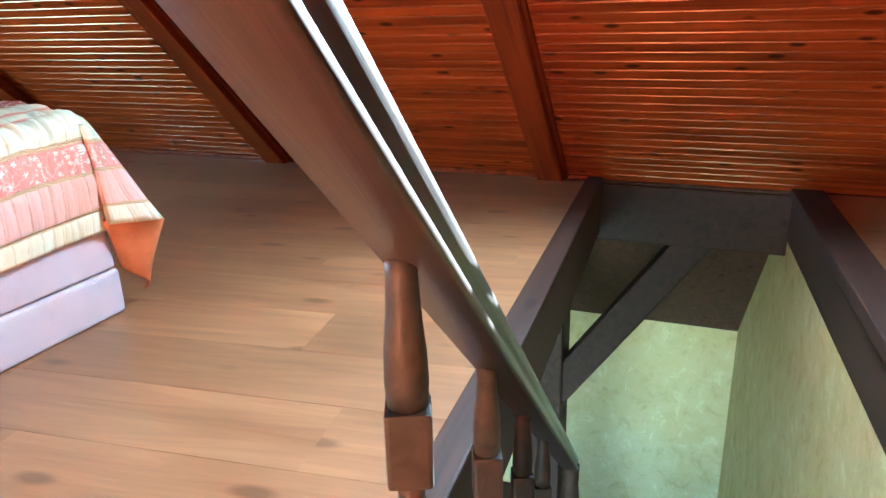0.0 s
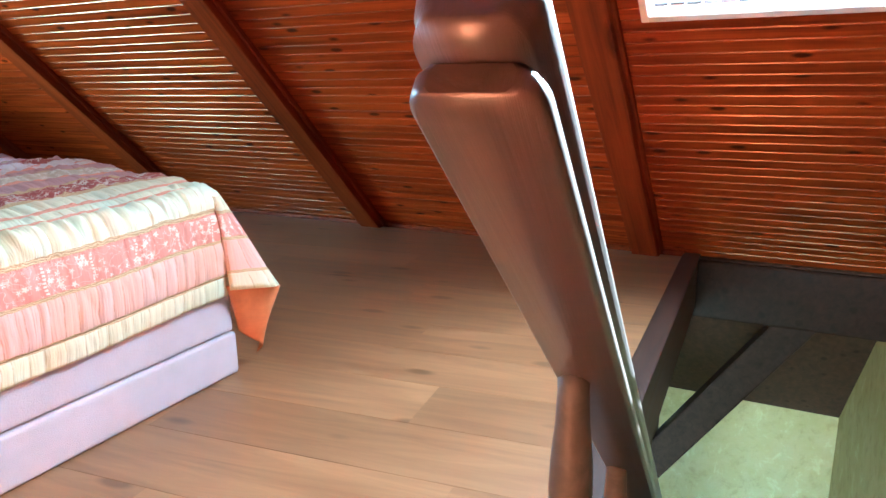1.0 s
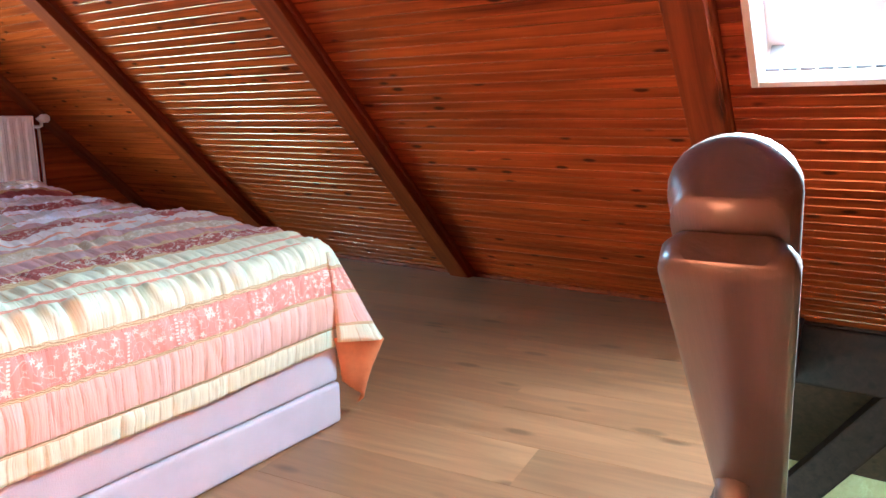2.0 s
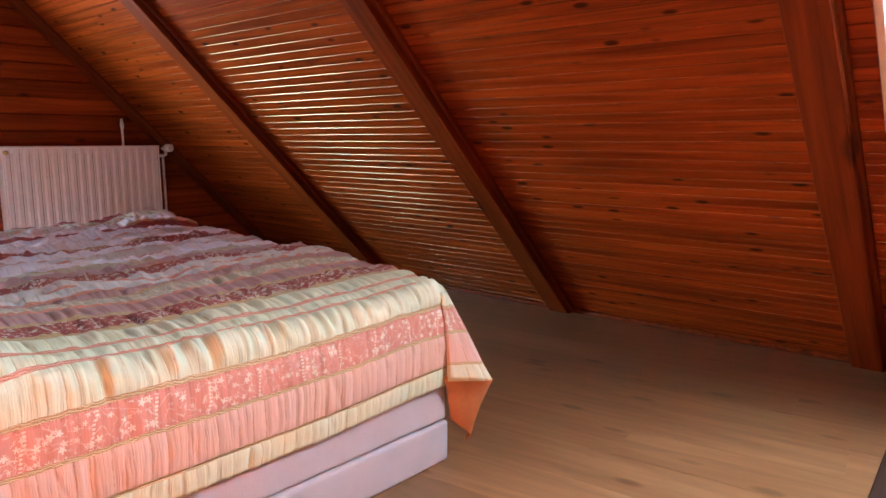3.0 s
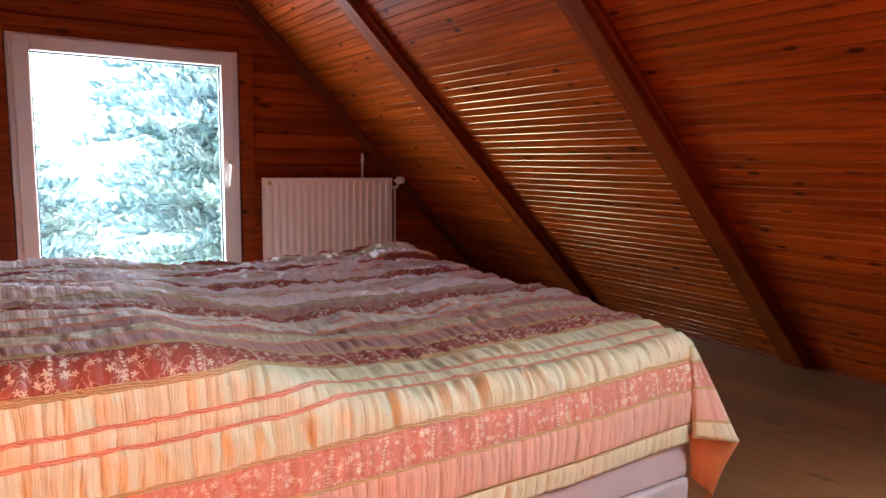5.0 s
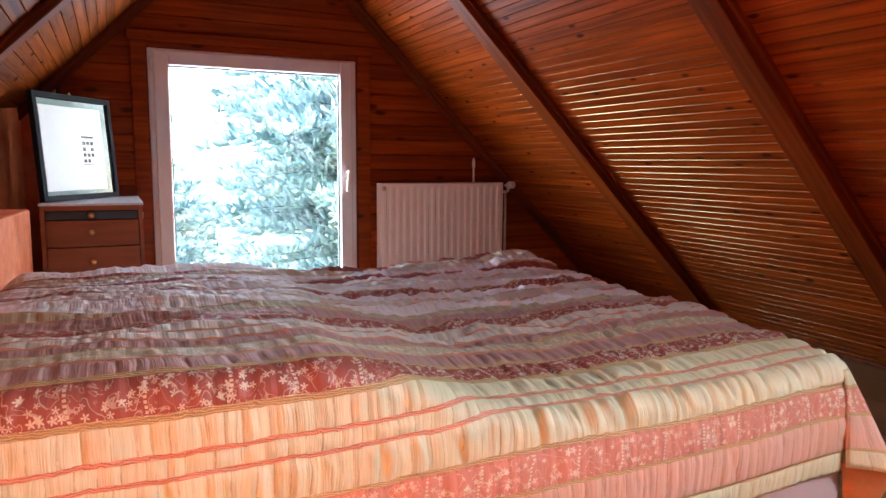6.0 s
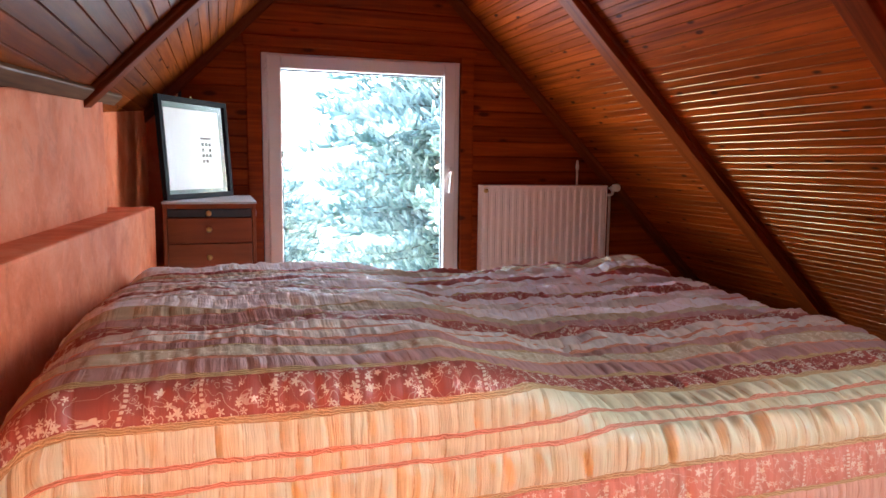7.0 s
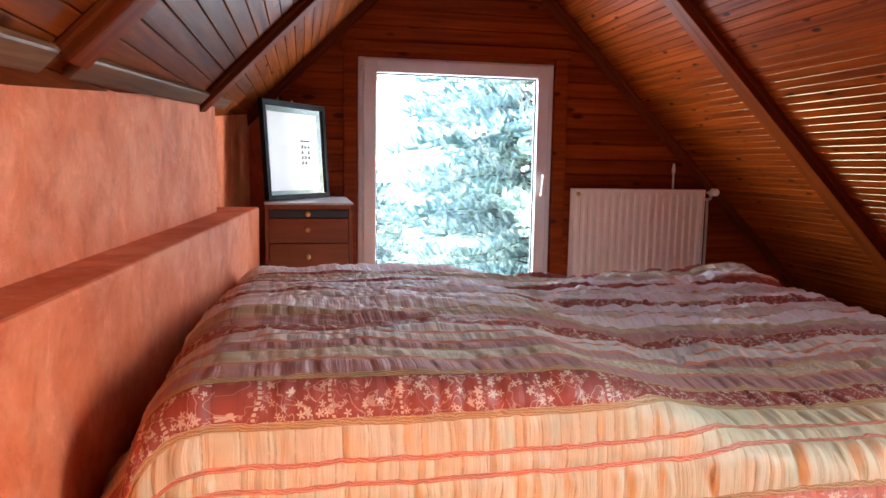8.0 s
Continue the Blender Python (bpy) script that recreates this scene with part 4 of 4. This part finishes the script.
    tw = ramp(n, [(0.0, (0.76, 0.62, 0.52)), (0.6, (1, 1, 1))])
    l.new(mth("ADD", mth("MULTIPLY", twist, 0.5), 0.5), tw.inputs[0])
    col = mix(n, l, cord, col, mix(n, l, 1.0, col, tw.outputs[0], "MULTIPLY"))
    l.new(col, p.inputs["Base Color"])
    hp = mth("MINIMUM", mth("MULTIPLY", pe.outputs["Distance"], 1.6), 0.5)
    h = mth("MULTIPLY", mth("ADD", hp, mth("MULTIPLY", fine.outputs[0], 1.3)), mth("ADD", mth("MULTIPLY", plain, 0.8), 0.2))
    h = mth("ADD", h, mth("MULTIPLY", cord, mth("ADD", mth("MULTIPLY", twist, 0.14), 1.0)))
    slack = ramp(n, [(0.22, (1, 1, 1)), (0.31, (0.9, 0.9, 0.9))])
    l.new(mth("DIVIDE", Y, 2.0), slack.inputs[0])
    b1 = node(n, "ShaderNodeBump", Strength=0.75, Distance=0.005)
    l.new(mth("MULTIPLY", h, slack.outputs[0]), b1.inputs["Height"])
    weave = node(n, "ShaderNodeTexNoise", Scale=420.0, Detail=2.0)
    l.new(uv.outputs[0], weave.inputs["Vector"])
    b2 = node(n, "ShaderNodeBump", Strength=0.15, Distance=0.001)
    l.new(weave.outputs[0], b2.inputs["Height"])
    l.new(b1.outputs[0], b2.inputs["Normal"])
    l.new(b2.outputs[0], p.inputs["Normal"])
    return m


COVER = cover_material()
thin_gloss(COVER, 0.034, 0.42)
LINING = paint("orange_lining", (0.52, 0.20, 0.07), 0.5, vary=0.2, scale=14, bump=0.2)
bed_cover()


# ---- radiator ----
def radiator():
    ob = thing("radiator", "white enamelled panel radiator with ribbed front and thermostat valve", "radiator")
    x0, x1, z0, z1, yf = 0.932, 1.792, 0.12, 0.826, 4.985
    bm = bmesh.new()
    nr = 17
    step = (x1 - x0 - 0.05) / nr
    prof = [(x0, yf + 0.045), (x0, yf + 0.006), (x0 + 0.012, yf)]
    for i in range(nr):
        a = x0 + 0.025 + i * step
        prof += [(a + step * 0.12, yf), (a + step * 0.28, yf + 0.012), (a + step * 0.60, yf + 0.012), (a + step * 0.76, yf)]
    prof += [(x1 - 0.012, yf), (x1, yf + 0.006), (x1, yf + 0.045)]
    lo = [bm.verts.new((x, y, z0 + 0.035)) for x, y in prof]
    hi = [bm.verts.new((x, y, z1 - 0.035)) for x, y in prof]
    flat_lo = [bm.verts.new((x, min(y, yf + 0.045) if y > yf + 0.02 else yf, z0)) for x, y in prof]
    flat_hi = [bm.verts.new((x, min(y, yf + 0.045) if y > yf + 0.02 else yf, z1 - 0.004)) for x, y in prof]
    for a, b in ((flat_lo, lo), (lo, hi), (hi, flat_hi)):
        for i in range(len(prof) - 1):
            bm.faces.new((a[i], a[i + 1], b[i + 1], b[i]))
    part("front_panel", bm, ENAMEL, ob)
    b = bmesh.new()
    add_box(b, x0 + 0.004, x1 - 0.004, yf + 0.03, yf + 0.085, z0, z1 - 0.012, bevel=0.004)
    part("back_panel", b, ENAMEL, ob)
    b = bmesh.new()
    add_box(b, x0 - 0.004, x1 + 0.004, yf - 0.003, yf + 0.09, z1 - 0.008, z1 + 0.004, bevel=0.004, seg=2)
    part("top_grille", b, ENAMEL, ob)
    for x in (x0 - 0.003, x1 - 0.002):
        b = bmesh.new()
        add_box(b, x, x + 0.005, yf - 0.002, yf + 0.088, z0 + 0.01, z1 - 0.008, bevel=0.002)
        part("side_panel", b, ENAMEL, ob)
    b = bmesh.new()
    add_lathe(b, [(-0.03, 0.014), (-0.005, 0.015), (0.0, 0.026), (0.045, 0.024), (0.052, 0.018)], 18, pose(x1 + 0.062, yf + 0.03, z1 - 0.012, 90, 0, 10))
    tube(b, [(x1 - 0.01, yf + 0.045, z1 - 0.06), (x1 + 0.05, yf + 0.045, z1 - 0.06), (x1 + 0.066, yf + 0.045, z1 - 0.055), (x1 + 0.068, yf + 0.04, z1 - 0.015)], 0.010)
    part("valve", b, ENAMEL, ob, "cream thermostat valve")
    b = bmesh.new()
    add_lathe(b, [(0.0, 0.013), (0.010, 0.013), (0.012, 0.009), (0.020, 0.008), (0.021, 0.004)], 14, pose(x0 + 0.014, yf - 0.001, z1 - 0.030, 90))
    part("vent_plug", b, CHROME, ob, "small brass vent plug")
    b = bmesh.new()
    tube(b, [(x1 + 0.05, yf + 0.05, z1 - 0.06), (x1 + 0.052, yf + 0.052, z1 - 0.2), (x1 + 0.052, yf + 0.052, 0.0)], 0.008)
    part("pipe", b, ENAMEL, ob, "thin white pipe")
    b = bmesh.new()
    tube(b, [(1.602, yf + 0.06, z1 - 0.005), (1.602, yf + 0.06, 0.93)], 0.007)
    add_lathe(b, [(0.93, 0.010), (0.95, 0.012), (0.99, 0.006)], 12, pose(1.602, yf + 0.06, 0))
    part("bleed_pipe", b, ENAMEL, ob, "short pipe stub")


radiator()


# ---- chest of drawers and framed picture ----
def chest():
    ob = thing("chest_of_drawers", "narrow brown chest of drawers with brass knobs", "chest of drawers")
    x0, x1, y0, y1, z1 = -0.866, -0.456, 4.345, 4.99, 0.772
    b = bmesh.new()
    add_box(b, x0, x0 + 0.018, y0 + 0.002, y1, 0.0, z1 - 0.010, bevel=0.002)
    add_box(b, x1 - 0.018, x1, y0 + 0.002, y1, 0.0, z1 - 0.010, bevel=0.002)
    add_box(b, x0 + 0.018, x1 - 0.018, y1 - 0.012, y1, 0.02, z1 - 0.02)
    add_box(b, x0 + 0.018, x1 - 0.018, y0 + 0.03, y1 - 0.013, 0.03, 0.05)
    add_box(b, x0 + 0.0185, x1 - 0.0185, y0 + 0.004, y0 + 0.022, 0.741, z1 - 0.0105)
    part("body", b, CHEST, ob)
    b = bmesh.new()
    add_box(b, x0 - 0.004, x1 + 0.004, y0 - 0.008, y1, z1 - 0.010, z1, bevel=0.003, seg=2)
    part("top", b, GREY_TOP, ob, "pale grey worn top")
    b = bmesh.new()
    add_box(b, x0 + 0.020, x1 - 0.020, y0 + 0.006, y0 + 0.022, 0.700, 0.738, bevel=0.002)
    top = part("drawer", b, SLOT, ob, "black shallow top drawer")
    zs = [(0.581, 0.697), (0.453, 0.577), (0.325, 0.449), (0.197, 0.321), (0.069, 0.193)]
    drawers = [(top, 0.719)]
    for a, c in zs:
        b = bmesh.new()
        add_box(b, x0 + 0.020, x1 - 0.020, y0, y0 + 0.018, a, c, bevel=0.0025, seg=2)
        drawers.append((part("drawer", b, CHEST, ob), (a + c) / 2 + (0.005 if a > 0.5 else 0.0)))
    for d, z in drawers:
        b = bmesh.new()
        add_lathe(b, [(-0.004, 0.006), (0.006, 0.006), (0.009, 0.012), (0.016, 0.0135), (0.022, 0.010), (0.024, 0.004)], 18, pose((x0 + x1) / 2 - 0.006, y0, z, 90))
        part("knob", b, CHROME, d, "small brass knob")
    b = bmesh.new()
    add_box(b, x1 - 0.012, x1 + 0.003, y0 + 0.02, y0 + 0.05, 0.70, 0.728, bevel=0.002)
    part("bracket", b, GREY_TOP, ob, "small pale metal bracket")


chest()


def picture():
    ob = thing("framed_picture", "black framed print with a wide white mount leaning on the chest", "picture")
    w, h = 0.56, 0.49
    bm = bmesh.new()
    t = 0.026
    for a, b, c, d in ((-w / 2, -w / 2 + t, 0, h), (w / 2 - t, w / 2, 0, h), (-w / 2 + t - 0.001, w / 2 - t + 0.001, 0, t), (-w / 2 + t - 0.001, w / 2 - t + 0.001, h - t, h)):
        add_box(bm, a, b, -0.020, 0.006, c, d, bevel=0.003, seg=2)
    part("frame", bm, BLACK, ob)
    b = bmesh.new()
    add_box(b, -w / 2 + 0.01, w / 2 - 0.01, 0.000, 0.005, 0.01, h - 0.01)
    part("backing", b, MOUNT, ob, "grey-green mount board")
    b = bmesh.new()
    add_box(b, -0.23, 0.21, -0.004, -0.001, 0.045, h - 0.055, bevel=0.001)
    sheet = part("sheet", b, PAPER, ob, "white paper sheet")
    b = bmesh.new()
    for i in range(4):
        for j in range(3):
            if (i * 3 + j) % 5 != 2:
                add_box(b, 0.048 + j * 0.030, 0.070 + j * 0.030, -0.0055, -0.0045, 0.175 + i * 0.028, 0.193 + i * 0.028)
    add_box(b, 0.042, 0.135, -0.0055, -0.0045, 0.292, 0.303)
    add_box(b, 0.042, 0.135, -0.0055, -0.0045, 0.163, 0.167)
    part("print", b, INK, sheet, "small grey printed motif")
    g = bmesh.new()
    add_box(g, -w / 2 + 0.02, w / 2 - 0.02, -0.012, -0.010, 0.02, h - 0.02)
    gl = part("glazing", g, PICTURE_GLASS, ob)
    gl.visible_shadow = False
    hk = bmesh.new()
    tube(hk, [(-0.012, 0.0, h), (0, 0.0, h + 0.012), (0.012, 0.0, h)], 0.0025, 6)
    part("hook", hk, CHROME, ob)
    ob.matrix_world = pose(-0.712, 4.672, 0.7735, 0, 0, 57) @ pose(0, 0, 0, -4)


picture()


# ---- outside: ground and spruces ----
def ground():
    bm = bmesh.new()
    n = 24
    rows = [[bm.verts.new((-150 + 300 * i / n, -150 + 300 * j / n, -2.9)) for i in range(n + 1)] for j in range(n + 1)]
    for j in range(n):
        for i in range(n):
            bm.faces.new((rows[j][i], rows[j][i + 1], rows[j + 1][i + 1], rows[j + 1][i]))
    structure(part("ground", bm, GRASS), "green lawn round the house", "ground")


ground()


def spruce(x, y, h, rad, seed, label, low=0.4):
    """Whorls of upswept boughs carrying stubby, finger-like needle clumps."""
    rng = random.Random(seed)
    ob = thing("spruce_tree", label, "tree", pose(x, y, -2.9), "garden spruces")
    bm = bmesh.new()
    add_lathe(bm, [(0, 0.16), (h * 0.3, 0.12), (h * 0.7, 0.06), (h, 0.01)], 10)
    part("trunk", bm, BARK, ob)
    verts, faces, bv, bf = [], [], [], []
    rim = [(math.cos(q), math.sin(q)) for q in [2 * math.pi * k / 5 for k in range(5)]]

    def finger(c, d, ln, wd):
        sd = d.cross(Vector((0.2, 0.1, 1))).normalized()
        up = sd.cross(d)
        b0 = len(verts)
        verts.append(c)
        for f, w in ((0.25, 1.0), (0.75, 0.85)):
            for ca, sa in rim:
                k = w * wd * rng.uniform(0.65, 1.35)
                verts.append(c + d * ln * f + sd * (ca * k) + up * (sa * k))
        verts.append(c + d * ln)
        for k in range(5):
            n = (k + 1) % 5
            faces.extend([(b0, b0 + 1 + n, b0 + 1 + k), (b0 + 1 + k, b0 + 1 + n, b0 + 6 + n, b0 + 6 + k), (b0 + 6 + k, b0 + 6 + n, b0 + 11)])

    z = low
    while z < h - 0.1:
        r = rad * (1 - z / h) ** 0.75
        for k in range(rng.randint(10, 14)):
            a = rng.uniform(0, 2 * math.pi)
            ln = r * rng.uniform(0.6, 1.15) + 0.12
            sag = rng.uniform(-0.45, 0.40)
            zb = z + rng.uniform(-0.45, 0.45)
            steps = max(4, int(ln / 0.075))
            last = None
            for i in range(steps + 1):
                f = i / steps
                c = Vector((math.cos(a) * ln * f, math.sin(a) * ln * f, zb - sag * ln * f * (1 - 0.9 * f)))
                if last is not None:
                    b0 = len(bv)
                    w = 0.009 * (1.2 - f)
                    bv.extend([last + Vector((0, 0, w)), last - Vector((0, 0, w)), c - Vector((0, 0, w)), c + Vector((0, 0, w))])
                    bf.append((b0, b0 + 1, b0 + 2, b0 + 3))
                last = c
                if f < 0.14:
                    continue
                for side in (-1, 1, 0):
                    ang = a + side * rng.uniform(0.4, 1.1)
                    d = Vector((math.cos(ang), math.sin(ang), rng.uniform(-0.3, 1.5))).normalized()
                    reach = rng.uniform(0.09, 0.25) * (1.2 - 0.4 * f)
                    finger(c, d, reach, rng.uniform(0.015, 0.027))
                    if rng.random() < 0.55:
                        e = (d + Vector((rng.uniform(-1, 1), rng.uniform(-1, 1), rng.uniform(-0.2, 0.8)))).normalized()
                        finger(c + d * reach * 0.5, e, reach * 0.6, 0.021)
        z += 0.15
    for name, vs, fs, mt in (("crown", verts, faces, NEEDLE), ("boughs", bv, bf, BARK)):
        me = bpy.data.meshes.new(name)
        me.from_pydata([tuple(v) for v in vs], [], fs)
        me.materials.append(mt)
        ob_ = new(name, me)
        ob_.parent = ob


spruce(2.05, 8.9, 8.6, 2.35, 3, "tall blue spruce with dense sunlit needles close to the window")
spruce(-0.35, 10.6, 4.5, 2.2, 5, "smaller blue spruce with pale needles behind the first")
spruce(4.4, 12.6, 7.5, 2.2, 8, "broad blue spruce beside the others on the lawn")


# ---- floor planks, last ----
def planks():
    """Laminate boards laid at a slight angle, cut along the stair opening."""
    pw_, pl_len, t, turn = 0.198, 1.285, 0.012, 7.0
    lay = pose(0.8, 1.27, -t, 0, 0, turn + 90)
    back = lay.inverted()
    cuts = []
    for ya, yb, side in ((HYA, HYB, 1), (HSA, HSB, -1)):
        d = Vector((HX1 - HX0, yb - ya, 0))
        cuts.append((back @ Vector((HX0, ya, 0)), (back.to_3x3() @ (Vector((-d.y, d.x, 0)) * side)).normalized()))
    west = (back @ Vector((HX0, 0, 0)), (back.to_3x3() @ Vector((-1, 0, 0))).normalized())
    limits = [(back @ Vector(p), (back.to_3x3() @ Vector(q)).normalized()) for p, q in (((-1.33, 0, 0), (1, 0, 0)), ((X0 - 0.012, 0, 0), (-1, 0, 0)), ((0, SOUTH, 0), (0, 1, 0)), ((0, YG, 0), (0, -1, 0)))]

    def lay_plank(xa, xb, ya, yb, keep):
        bm = bmesh.new()
        g, c = 0.0001, 0.0005
        add_prism(bm, [(ya + g, 0), (yb - g, 0), (yb - g, t - c), (yb - g - c, t), (ya + g + c, t), (ya + g, t - c)], xa + g, xb - g)
        for co, no in keep:
            r = bmesh.ops.bisect_plane(bm, geom=bm.verts[:] + bm.edges[:] + bm.faces[:], plane_co=co, plane_no=no, clear_inner=True)
            rim = [e for e in r["geom_cut"] if isinstance(e, bmesh.types.BMEdge)]
            if rim:
                bmesh.ops.contextual_create(bm, geom=rim)
        if len(bm.faces) < 5:
            bm.free()
            return
        mid = sum((v.co for v in bm.verts), Vector()) / len(bm.verts)
        bm.transform(Matrix.Translation(-mid))
        piece("plank", mesh_of("plank", bm, PLANK), floor, lay @ Matrix.Translation(mid))

    def inside(p):
        w = lay @ Vector((p[0], p[1], 0))
        return w.x > HX0 and hole_south(w.x) < w.y < hole_north(w.x)

    for row in range(-18, 14):
        ya, yb = row * pw_, (row + 1) * pw_
        x = -5.2 + ((row * 0.43) % 1.0) * pl_len
        while x < 5.2:
            xa, xb = x, x + pl_len
            ws = [lay @ Vector((a, b, 0)) for a in (xa, xb) for b in (ya, yb)]
            x += pl_len
            if max(w.x for w in ws) < -1.33 or min(w.x for w in ws) > X0 or max(w.y for w in ws) < SOUTH or min(w.y for w in ws) > YG:
                continue
            probes = [(xa + (xb - xa) * i / 24, ya + (yb - ya) * j / 4) for i in range(25) for j in range(5)]
            if not any(inside(p) for p in probes):
                lay_plank(xa, xb, ya, yb, limits)
                continue
            lay_plank(xa, xb, ya, yb, limits + [cuts[0]])
            lay_plank(xa, xb, ya, yb, limits + [cuts[1]])
            if min(w.x for w in ws) < HX0:
                inner = [(co, -no) for co, no in cuts]
                lay_plank(xa, xb, ya, yb, limits + [west] + inner)


planks()
